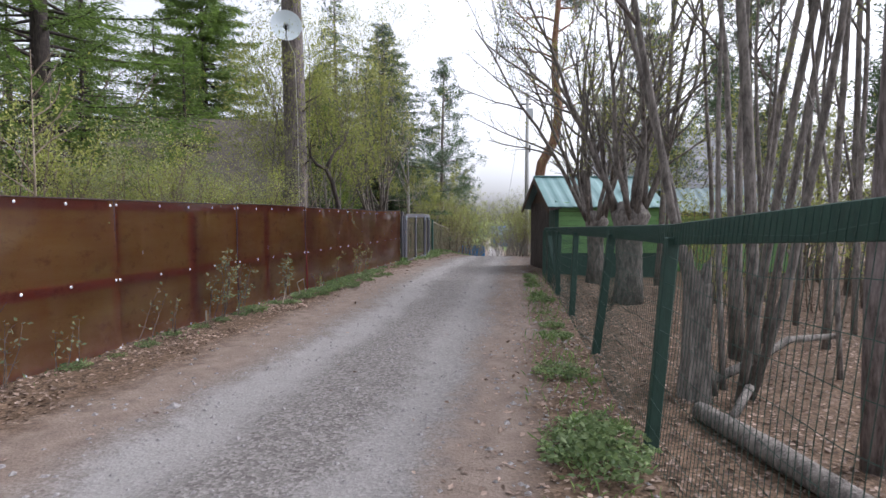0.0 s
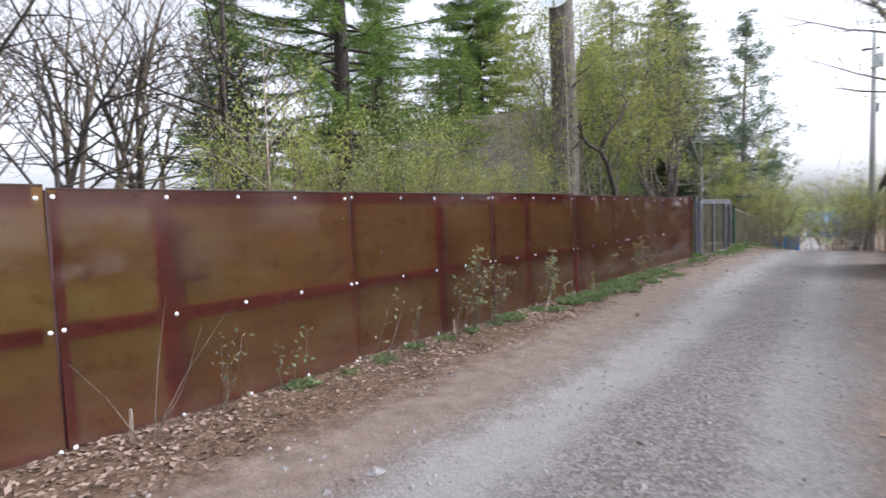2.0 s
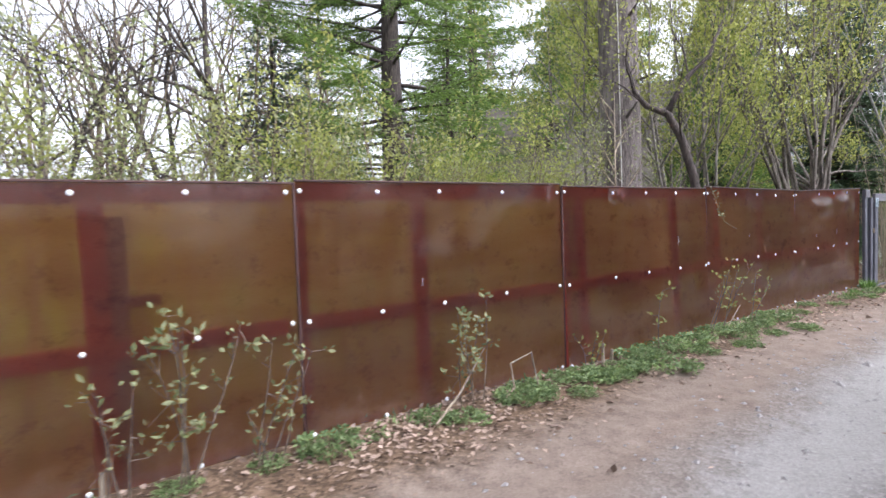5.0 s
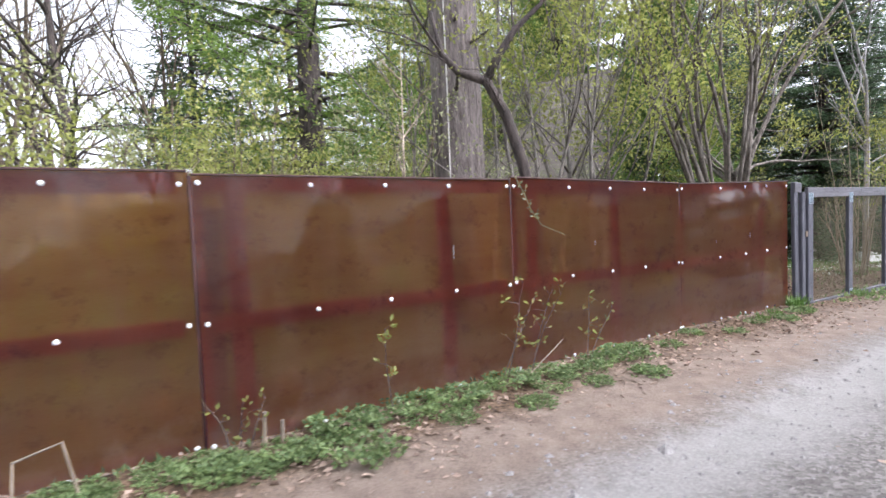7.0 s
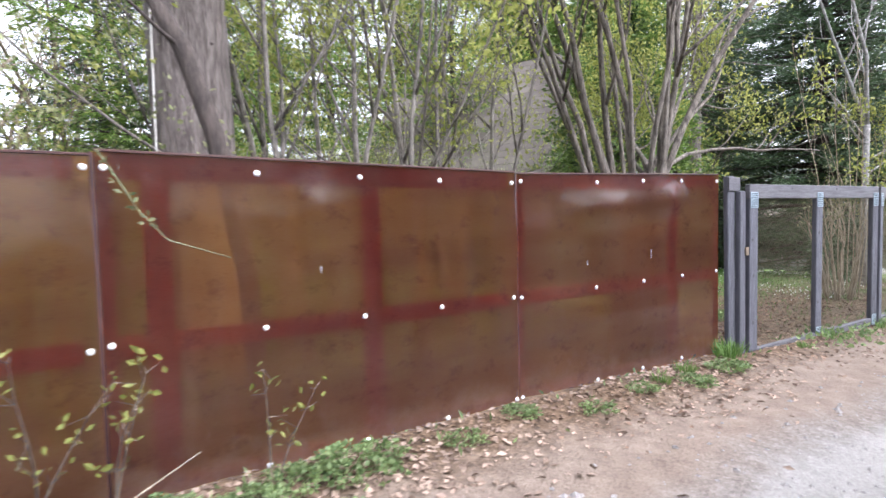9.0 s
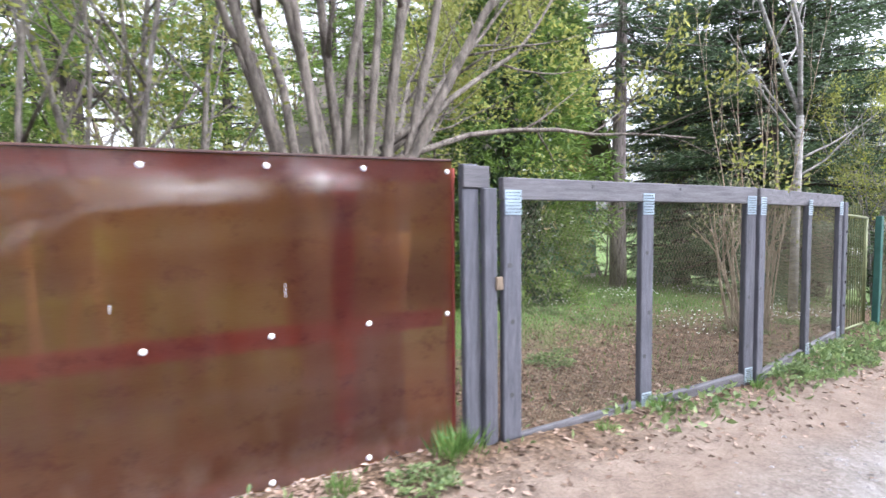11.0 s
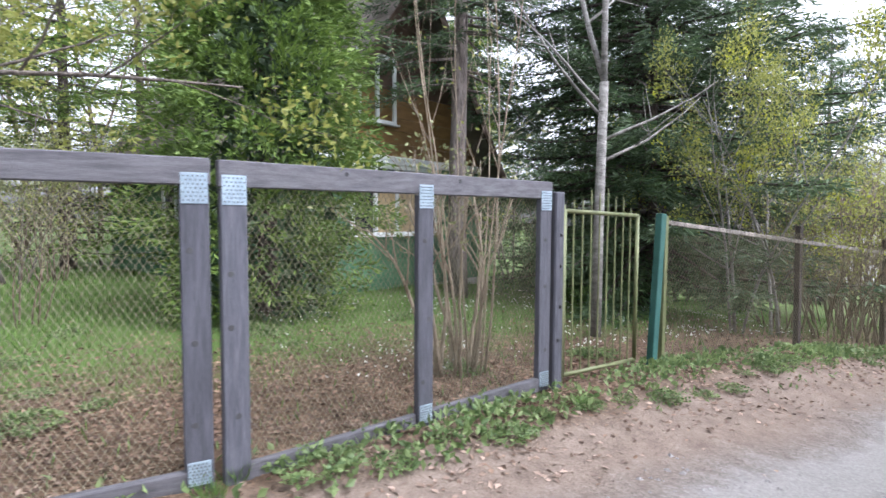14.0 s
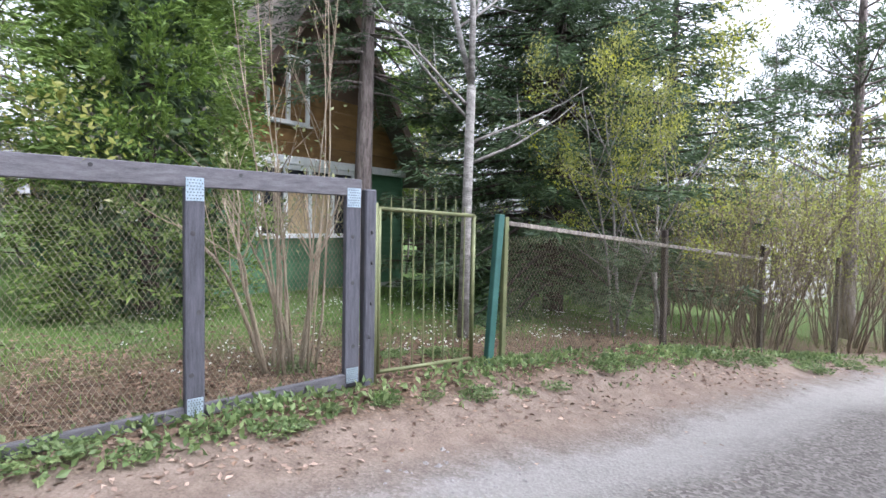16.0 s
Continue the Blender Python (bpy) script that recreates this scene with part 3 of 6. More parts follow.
# ---- weathered timber double gate with netting ----
def oriented_box(p, q, width, depth, side, bevel=0.006):
    """A bar from p to q; side is the way of its width."""
    p, q, side = np.array(p, float), np.array(q, float), np.array(side, float)
    d = q - p
    ln = np.linalg.norm(d)
    d /= ln
    side = side - d * side.dot(d)
    side /= np.linalg.norm(side)
    out = np.cross(d, side)
    g = Geo().box((-width / 2, -depth / 2, 0), (width / 2, depth / 2, ln), bevel)
    v = g.v[0]
    g.v[0] = p + v[:, :1] * side + v[:, 1:2] * out + v[:, 2:3] * d
    return g


def diamond_net(a, b, z0, z1, cell, r, sag=0.004):
    """Woven diamond netting between the upright lines at a and b."""
    a, b = np.array(a, float), np.array(b, float)
    w = np.linalg.norm(b - a)
    h = z1 - z0
    g = Geo()
    k = 0.62
    for s in (1, -1):
        c = -h * k
        while c < w + h * k:
            u0, u1 = c, c + s * h * k
            t0, t1 = 0.0, 1.0
            lo, hi = min(u0, u1), max(u0, u1)
            if hi > 0 and lo < w:
                ts = sorted([(0 - u0) / (u1 - u0), (w - u0) / (u1 - u0)])
                t0, t1 = max(0.0, ts[0]), min(1.0, ts[1])
                if t1 - t0 > 0.02:
                    pts = []
                    for t in np.linspace(t0, t1, 4):
                        u = u0 + (u1 - u0) * t
                        p = a + (b - a) * (u / w)
                        pts.append((p[0] + sag * math.sin(u * 9 + t * 5), p[1], z0 + h * t))
                    g.tube(pts, r, 3)
            c += cell
    return g


def perforated_plate(parent, at, along, w, h):
    """A small galvanised nail plate with rows of punched holes."""
    at, along = np.array(at, float), np.array(along, float)
    out = np.array([along[1], -along[0], 0])
    p0 = at - np.array([0, 0, h / 2])
    pl = part("nail_plate", oriented_box(p0, p0 + np.array([0, 0, h]), w, 0.004, along, 0.001), M_PLATE, parent, "bright galvanised nail plate")
    g = Geo()
    for i in range(5):
        for j in range(7):
            c = at + along * ((i - 2) * w / 5.6 + (0.006 if j % 2 else -0.006)) + np.array([0, 0, (j - 3) * h / 7.6]) + out * 0.0035
            g.box(c - 0.004, c + 0.004)
    part("punched_hole", g, M_HOLE, pl)


GATE_TOP, PLATE_Z = 1.625, 1.475


def gate_leaf(feet, top_lift, label):
    """feet: three upright places (x, y); the leaf's frame, netting and plates."""
    p = [np.array((x, y, 0.0)) for x, y in feet]
    along = (p[2] - p[0]) / np.linalg.norm(p[2] - p[0])
    out = np.array([along[1], -along[0], 0])
    t = thing("timber_gate", p[0], label, "gate", "double timber gate")
    top = GATE_TOP + top_lift
    a = p[0] - along * 0.075 + np.array([0, 0, top - 0.068])
    b = p[2] + along * 0.075 + np.array([0, 0, top - 0.068 - 0.0])
    beam = part("top_beam", oriented_box(a, b, 0.135, 0.05, (0, 0, 1), 0.006), M_GREYBEAM, t, "weathered grey top beam with dark knots")
    for s in (0.28, 0.62):
        kn = Geo()
        c = a + (b - a) * s + out * 0.025 + np.array([0, 0, 0.03])
        kn.tube([c, c + out * 0.002], [0.014, 0.013], 8)
        part("knot", kn, M_KNOT, beam)
    bot_a = p[0] - along * 0.06 + np.array([0, 0, 0.005 - 0.02])
    bot_b = p[2] + along * 0.06 + np.array([0, 0, 0.005 + 0.01])
    part("bottom_rail", oriented_box(bot_a, bot_b, 0.11, 0.05, (0, 0, 1), 0.006), M_GREYBEAM, t)
    for k, c in enumerate(p):
        w = 0.135 if k != 1 else 0.125
        st = part("stile", oriented_box(c + np.array([0, 0, -0.04]), c + np.array([0, 0, top - 0.138]), w, 0.05, along, 0.006), M_GREYWOOD, t)
        for z in (0.35, 0.72, 1.12):
            kg = Geo()
            e = c + along * rng.uniform(-0.03, 0.03) + out * 0.025 + np.array([0, 0, z + rng.uniform(-0.1, 0.1)])
            kg.tube([e, e + out * 0.0015], [0.017, 0.015], 9)
            part("knot", kg, M_KNOT, st)
        perforated_plate(t, c + out * 0.028 + np.array([0, 0, top - 0.15]), along, w * 0.9, 0.15)
        if k:
            perforated_plate(t, c + out * 0.028 + np.array([0, 0, 0.055]), along, w * 0.8, 0.12)
    for k in range(2):
        a2, b2 = p[k] - out * 0.027, p[k + 1] - out * 0.027
        part("wire_netting", diamond_net(a2, b2, 0.05, top - 0.12, 0.036, 0.0013), M_WIRE, t, "thin rusty diamond netting")
    return t


gate_leaf([(0.125, 18.44), (0.175, 19.645), (0.228, 20.91)], 0.0, "weathered grey timber gate leaf with wire netting")
gate_leaf([(0.228, 21.09), (0.065, 22.29), (-0.138, 23.48)], -0.005, "weathered grey timber gate leaf beside a pipe gate")


def gate_posts():
    t = thing("gate_post", (0.05, 18.24, -0.05), "split weathered grey post at the laminate fence's end", "post")
    part("board", oriented_box((0.06, 18.20, -0.12), (0.05, 18.18, 1.70), 0.12, 0.05, (0, 1, 0), 0.008), M_GREYWOOD, t)
    part("board", oriented_box((0.10, 18.30, -0.12), (0.10, 18.29, 1.56), 0.10, 0.05, (0, 1, 0), 0.008), M_GREYWOOD, t)
    part("strap", Geo().box((0.07, 18.12, 1.56), (0.088, 18.31, 1.69), 0.003), M_GREYBEAM, t, "dull grey strap")
    part("hinge", Geo().box((0.125, 18.32, 0.95), (0.138, 18.38, 1.03), 0.004), M_TWIG, t, "brown worn hinge block")
    u = thing("gate_post", (-0.17, 23.64, -0.1), "dark rough timber gate post with knots", "post")
    part("board", oriented_box((-0.17, 23.64, -0.2), (-0.17, 23.64, 1.545), 0.10, 0.10, (0, 1, 0), 0.012), M_GREYWOOD, u)
    for z in (0.35, 0.62, 0.95, 1.2):
        kg = Geo()
        kg.tube([(-0.12, 23.64 + rng.uniform(-0.02, 0.02), z), (-0.117, 23.64, z)], [0.016, 0.015], 7)
        part("knot", kg, M_KNOT, u)


gate_posts()


def pipe_gate():
    a, b = np.array((-0.18, 23.74, 0.0)), np.array((-0.36, 24.84, -0.02))
    t = thing("pipe_gate", a, "worn yellow-green welded pipe garden gate", "gate")
    up = np.array([0, 0, 1.0])
    g = [a + up * 0.03, a + up * 1.40], [b + up * 0.0, b + up * 1.385]
    for s, e in g:
        part("stile", Geo().tube([s, e], 0.02, 8), M_PIPE, t, smooth=True)
    part("top_rail", Geo().tube([a + up * 1.395, b + up * 1.38], 0.019, 8), M_PIPE, t, smooth=True)
    part("bottom_rail", Geo().tube([a + up * 0.03, b + up * 0.0], 0.019, 8), M_PIPE, t, smooth=True)
    for i in range(1, 9):
        s = i / 9
        p = a + (b - a) * s
        hi = 1.40 + 0.17 * math.sin(s * math.pi) + (0.04 if i % 2 else 0)
        part("bar", Geo().tube([p + up * 0.02, p + up * (hi - 0.05), p + up * hi], [0.008, 0.008, 0.003], 6), M_PIPE, t)
    hinge = thing("gate_post", (-0.15, 23.70, -0.1), "yellow-green steel hinge post of the pipe gate", "post")
    part("tube", Geo().tube([(-0.15, 23.69, -0.2), (-0.15, 23.69, 1.44)], 0.025, 8), M_PIPE, hinge, smooth=True)


pipe_gate()


def net_fence():
    """Netting fence that goes on beyond the pipe gate, lower and leaning."""
    t = thing("net_fence", (-0.3, 25.0, -0.1), "sagging rusty netting fence with teal and dark posts", "fence")
    part("post", oriented_box((-0.27, 24.97, -0.25), (-0.31, 25.12, 1.38), 0.075, 0.075, (0, 1, 0), 0.006), M_TEALPOST, t, "chipped teal-green corner post")
    part("post", oriented_box((-0.33, 25.20, -0.25), (-0.34, 25.22, 1.36), 0.05, 0.05, (0, 1, 0), 0.004), M_PIPE, t)
    posts = [(-0.34, 25.2), (-0.42, 27.95), (-0.35, 30.2), (-0.3, 32.6), (-0.5, 35.5)]
    rail = [1.30, 1.05, 0.84, 0.62, 0.35]
    for k, (x, y) in enumerate(posts[1:]):
        z = zg(x, y)
        part("post", oriented_box((x, y, z - 0.2), (x - 0.03, y + 0.05 * k, rail[k + 1] + 0.2), 0.07, 0.07, (0, 1, 0), 0.008), M_BARK_DARK, t, "dark old wooden post")
    for k in range(4):
        (x0, y0), (x1, y1) = posts[k], posts[k + 1]
        za, zb = zg(x0, y0), zg(x1, y1)
        hi0, hi1 = rail[k], rail[k + 1]
        if k < 2:
            part("top_rail", oriented_box((x0, y0, hi0), (x1, y1, hi1), 0.045, 0.035, (0, 0, 1), 0.005), M_BARK_GREY, t, "thin weathered rail")
        z0, z1 = min(za, zb), (hi0 + hi1) / 2 - 0.03
        part("wire_netting", diamond_net((x0 + 0.04, y0, 0), (x1 + 0.04, y1, 0), z0 + 0.03, z1 + 0.02, 0.045, 0.0016, 0.02), M_WIRE, t, "thin rusty diamond netting")


net_fence()


# ---- green fence with welded wire on the other side ----
def green_fence():
    def line_x(y):
        return float(np.interp(y, [-2, 1.5, 4, 6.6, 9, 15], [5.85, 5.68, 5.44, 5.30, 5.16, 4.75]))

    t = thing("wire_fence", (5.5, 4.0, -0.1), "leaning dark green timber fence with wire mesh", "fence")
    ys = [-1.0, 1.4, 4.0, 6.55, 8.9, 11.2, 13.2, 15.0]
    tops = {}
    for k, y in enumerate(ys):
        x = line_x(y)
        z = zg(x, y)
        lean = (0.10, 0.08, 0.10, 0.16, 0.05, 0.02, 0.0, 0.0)[k]
        topz = (1.65, 1.585)[k] if k < 2 else 1.44 - 0.022 * max(0, y - 4)
        part("post", oriented_box((x, y, z - 0.15), (x + lean, y - lean * 0.4, topz - 0.04), 0.085, 0.06, (1, 0.2, 0), 0.008), M_GREENPAINT, t)
        tops[k] = (x + lean + 0.02, y, topz)
    for k in range(len(ys) - 1):
        a, b = np.array(tops[k]), np.array(tops[k + 1])
        a[2] -= 0.02
        b[2] -= 0.02
        part("top_board", oriented_box(a - (0, 0.0, 0), b, 0.135, 0.03, (0, 0, 1), 0.004), M_GREENPAINT, t)
    for k in range(len(ys) - 1):
        a, b = tops[k], tops[k + 1]
        n = int((b[1] - a[1]) / (0.05 if a[1] < 6 else 0.08))
        g = Geo()
        for i in range(n):
            s = i / n
            x = a[0] + (b[0] - a[0]) * s - 0.035
            y = a[1] + (b[1] - a[1]) * s
            xl = line_x(y) - 0.045
            zz = zg(xl, y)
            tz = a[2] + (b[2] - a[2]) * s + 0.04
            m = ((x + xl) / 2 + 0.02 * math.sin(y * 2.1), y + 0.015 * math.sin(y * 7), (zz + tz) / 2)
            g.tube([(xl, y, zz), m, (x, y, tz)], 0.0021 if a[1] < 6 else 0.0026, 3)
        part("wire_mesh", g, M_GREENWIRE, t)
        g = Geo()
        for j in range(10):
            h = 0.05 + j * 0.155
            pts = []
            for s in np.linspace(0, 1, 9):
                y = a[1] + (b[1] - a[1]) * s
                xl = line_x(y) - 0.045
                x = xl + (a[0] + (b[0] - a[0]) * s - 0.035 - xl) * h / 1.45
                zz = zg(xl, y)
                tz = a[2] + (b[2] - a[2]) * s
                pts.append((x, y, zz + (tz - zz) * min(h / 1.45, 1) - 0.05 * math.sin(s * math.pi) + 0.012 * math.sin(y * 6 + j)))
            g.tube(pts, 0.002, 3)
        part("wire_mesh", g, M_GREENWIRE, t)
    g = oriented_box((5.1, 11.4, -0.2), (4.85, 12.6, 1.1), 0.08, 0.04, (1, 0, 0), 0.006)
    part("brace", g, M_GREENPAINT, t)


green_fence()


# ---- buildings ----
def hut():
    """Green shed with a turquoise sheet roof, its flank on the lane."""
    x0, x1, y0, y1 = 4.62, 7.4, 15.4, 18.6
    z = -0.25
    t = thing("garden_shed", (x0, y0, z), "light green board shed under a turquoise sheet roof", "shed")
    n = 11
    for k in range(n):
        za, zb = 0.55 + k * 0.125, 0.55 + (k + 1) * 0.125 - 0.006
        part("board", Geo().box((x0 + 0.02, y0 - 0.02 + 0.002 * (k % 2), za), (x1, y0 + 0.01, zb), 0.004), M_HUTWALL, t)
    part("plinth", Geo().box((x0, y0 - 0.01, z), (x1, y0 + 0.05, 0.55), 0.005), M_GREENPAINT, t, "dark green lower wall")
    for k in range(14):
        ya, yb = y0 + k * 0.23, y0 + (k + 1) * 0.23 - 0.012
        part("side_board", Geo().box((x0 - 0.015 - 0.003 * (k % 3), ya, z), (x0 + 0.01, yb, 1.95), 0.004), M_GREENPAINT if k < 3 else M_BARK_DARK, t)
    part("back_wall", Geo().box((x0, y1, z), (x1, y1 + 0.05, 1.95)), M_DARKBROWN, t)
    part("end_wall", Geo().box((x1, y0, z), (x1 + 0.05, y1, 1.95)), M_HUTWALL, t)
    part("corner_post", Geo().box((x0 - 0.05, y0 - 0.08, z), (x0 + 0.06, y0 - 0.02, 1.86), 0.006), M_GREENPAINT, t)
    ym = (y0 + y1) / 2
    for s, (ya, yb) in enumerate(((y0 - 0.25, ym), (y1 + 0.25, ym))):
        g = Geo()
        m = 44
        xs = np.linspace(x0 - 0.28, x1 + 0.2, m)
        wav = 0.007 * np.sign(np.sin(np.arange(m) * 1.5))
        lo = np.stack([xs, np.full(m, ya), 1.80 + wav], -1)
        hi = np.stack([xs, np.full(m, yb), 2.72 + wav], -1)
        q = [[i, i + 1, m + i + 1, m + i] for i in range(m - 1)]
        g.add(np.concatenate([lo, hi]), q)
        g.add(np.concatenate([lo, hi]) - (0, 0, 0.03), [f[::-1] for f in q])
        part("roof_sheet", g, M_TEALROOF, t)
    part("ridge_cap", Geo().box((x0 - 0.28, ym - 0.08, 2.70), (x1 + 0.2, ym + 0.08, 2.745), 0.01), M_TEALROOF, t)
    for s in (-1, 1):
        part("barge_board", oriented_box((x0 - 0.27, ym, 2.62), (x0 - 0.27, ym + s * 1.85, 1.70), 0.14, 0.025, (0, 0, 1), 0.004), M_DARKBROWN, t)
    g = Geo().add([(x0 - 0.01, y0, 1.93), (x0 - 0.01, y1, 1.93), (x0 - 0.01, ym, 2.66)], t=[[0, 1, 2]])
    part("gable", g, M_DARKBROWN, t)
    for k in range(4):
        part("rafter_end", oriented_box((x0 - 0.26, y0 - 0.2 + k * 0.1, 1.72 + k * 0.05), (x0 + 0.1, y0 - 0.2 + k * 0.1, 1.78 + k * 0.05), 0.05, 0.06, (0, 1, 0), 0.004), M_BARK_PINE, t)

    # its flank follows the lane
    t.location.x, t.rotation_euler.z = 5.05, radians(13)


hut()


def low_shed():
    t = thing("lean_to_shed", (8.6, 18.6, -0.6), "low green shed with a pale turquoise roof among trees", "shed")
    part("wall", Geo().box((8.9, 18.6, -0.6), (12.3, 21.0, 1.55)), M_HUTWALL, t)
    g = Geo()
    m = 60
    xs = np.linspace(8.6, 12.7, m)
    wav = 0.015 * np.sign(np.sin(np.arange(m) * 1.5))
    lo, hi = np.stack([xs, np.full(m, 18.2), 1.68 + wav], -1), np.stack([xs, np.full(m, 20.2), 2.5 + wav], -1)
    g.add(np.concatenate([lo, hi]), [[i, i + 1, m + i + 1, m + i] for i in range(m - 1)])
    g.add(np.array([(8.6, 20.2, 2.5), (12.7, 20.2, 2.5), (12.7, 21.6, 1.6), (8.6, 21.6, 1.6)]), [[0, 1, 2, 3]])
    part("roof_sheet", g, M_PALETEAL, t)


low_shed()


def quad_slab(a, b, c, d, thick):
    a, b, c, d = (np.array(p, float) for p in (a, b, c, d))
    n = np.cross(b - a, d - a)
    n /= np.linalg.norm(n)
    v = [a, b, c, d] + [p - n * thick for p in (a, b, c, d)]
    q = [[0, 1, 2, 3], [7, 6, 5, 4], [0, 4, 5, 1], [1, 5, 6, 2], [2, 6, 7, 3], [3, 7, 4, 0]]
    return Geo().add(v, q)


def dacha():
    """Old wooden house: green boards below, windows with white frames, ochre gable, slate roof."""
    c0 = np.array((-6.14, 23.37, 0.0))
    f = np.array((-0.35, 0.937, 0.0))
    s = np.array((-0.937, -0.35, 0.0))
    n = -s
    L, D = 5.2, 8.0
    up = np.array([0, 0, 1.0])
    zb = -0.25
    t = thing("wooden_house", c0, "old green and ochre wooden house with slate roof", "house")
    for k in range(9):
        z0, z1 = zb + k * 0.12, zb + (k + 1) * 0.12 - 0.005
        part("front_board", quad_slab(c0 + up * z0 + n * 0.01, c0 + f * L + up * z0 + n * 0.01, c0 + f * L + up * z1, c0 + up * z1, 0.03), M_WALLGREEN, t)
        part("side_board", quad_slab(c0 + s * D + up * z0 - f * 0.01, c0 + up * z0 - f * 0.01, c0 + up * z1, c0 + s * D + up * z1, 0.03), M_WALLGREEN, t)
    body = Geo()
    for a, b in ((c0 - n * 0.04, c0 + f * L - n * 0.04), (c0 + s * D + f * 0.04, c0 + f * 0.04), (c0 + f * L, c0 + f * L + s * D), (c0 + f * L + s * D, c0 + s * D)):
        body.add([a + up * zb, b + up * zb, b + up * 2.4, a + up * 2.4], [[0, 1, 2, 3]])
    part("wall", body, M_WALLGREEN, t)

    def window(o, along, out, w, z0, z1, panes, boarded):
        wd = part("window", oriented_box(o + up * z0 - out * 0.01, o + up * z1 - out * 0.01, w, 0.03, along, 0.0), M_GLASS, t)
        for k in range(panes + 1):
            p = o + along * (k / panes - 0.5) * w + out * 0.03
            part("frame", oriented_box(p + up * z0, p + up * z1, 0.09, 0.05, along, 0.004), M_WHITE, wd)
        for z in (z0, z1):
            p = o + out * 0.035
            part("frame", oriented_box(p - along * (w / 2 + 0.05) + up * z, p + along * (w / 2 + 0.05) + up * z, 0.09, 0.055, up, 0.004), M_WHITE, wd)
        part("sill", oriented_box(o + out * 0.06 - along * (w / 2 + 0.08) + up * (z0 - 0.03), o + out * 0.06 + along * (w / 2 + 0.08) + up * (z0 - 0.03), 0.03, 0.12, up, 0.004), M_WHITE, wd)
        for k in boarded:
            p = o + along * ((k + 0.5) / panes - 0.5) * w + out * 0.025
            part("plywood", oriented_box(p + up * (z0 + 0.04), p + up * (z0 + (z1 - z0) * 0.78), w / panes - 0.1, 0.01, along, 0.0), M_PLY, wd, "tan plywood infill")

    window(c0 + f * 2.3, f, n, 2.4, 0.86, 2.2, 4, (1, 2))
    window(c0 + s * 2.2, s, -f, 1.2, 0.86, 2.0, 2, ())
    window(c0 + s * 4.4, s, -f, 1.2, 0.86, 2.0, 2, ())
    part("cornice", oriented_box(c0 + n * 0.06 + up * 2.33, c0 + f * L + n * 0.06 + up * 2.33, 0.16, 0.08, up, 0.01), M_WHITE, t, "pale grey cornice board")
    part("cornice", oriented_box(c0 - f * 0.06 + up * 2.33, c0 + s * D - f * 0.06 + up * 2.33, 0.16, 0.08, up, 0.01), M_WHITE, t, "pale grey cornice board")
    mid = c0 + f * L / 2
    # gable in horizontal ochre boards, darker above: the roof overhang's shade painted as brown
    ridge = 5.9
    for k in range(16):
        z0, z1 = 2.42 + k * 0.26, 2.42 + (k + 1) * 0.26 - 0.008
        h0, h1 = (L / 2) * (1 - (z0 - 2.42) / (ridge - 2.42)), (L / 2) * (1 - (z1 - 2.42) / (ridge - 2.42))
        o = n * (0.012 + 0.004 * (k % 2))
        part("gable_board", quad_slab(mid - f * h0 + up * z0 + o, mid + f * h0 + up * z0 + o, mid + f * h1 + up * z1 + o, mid - f * h1 + up * z1 + o, 0.04), M_OCHRE if k < 5 else M_DARKBROWN, t)
    window(c0 + f * 1.75, f, n, 0.95, 3.05, 4.3, 2, ())
    ov = 0.5
    for sg, m in ((-1, M_SLATE), (1, M_SLATE)):
        e = mid + sg * f * (L / 2 + 0.5) + up * (2.42 - 0.45)
        r = mid + up * (ridge + 0.1)
        for k in range(20):
            a, b = k / 20, (k + 1) / 20 + 0.006
            p0, p1 = e + (r - e) * a, e + (r - e) * b
            lift = up * 0.003 * (20 - k)
            sl = quad_slab(p0 + n * ov + lift + up * 0.012, p0 + s * (D + 0.4) + lift + up * 0.012, p1 + s * (D + 0.4) + lift, p1 + n * ov + lift, 0.012)
            part("slate_course", sl, m, t)
        part("barge_board", oriented_box(e + n * (ov + 0.01), r + n * (ov + 0.01), 0.2, 0.03, up, 0.004), M_DARKBROWN, t)
    part("plinth", quad_slab(c0 + s * D + up * (zb - 0.2) + n * 0.02, c0 + up * (zb - 0.2) + n * 0.02, c0 + up * zb + n * 0.02, c0 + s * D + up * zb + n * 0.02, 0.2), M_CONCRETE, t)
    part("plinth", quad_slab(c0 + up * (zb - 0.2), c0 + f * L + up * (zb - 0.2), c0 + f * L + up * zb, c0 + up * zb, 0.2), M_CONCRETE, t)
    t.location.z += 0.12


dacha()


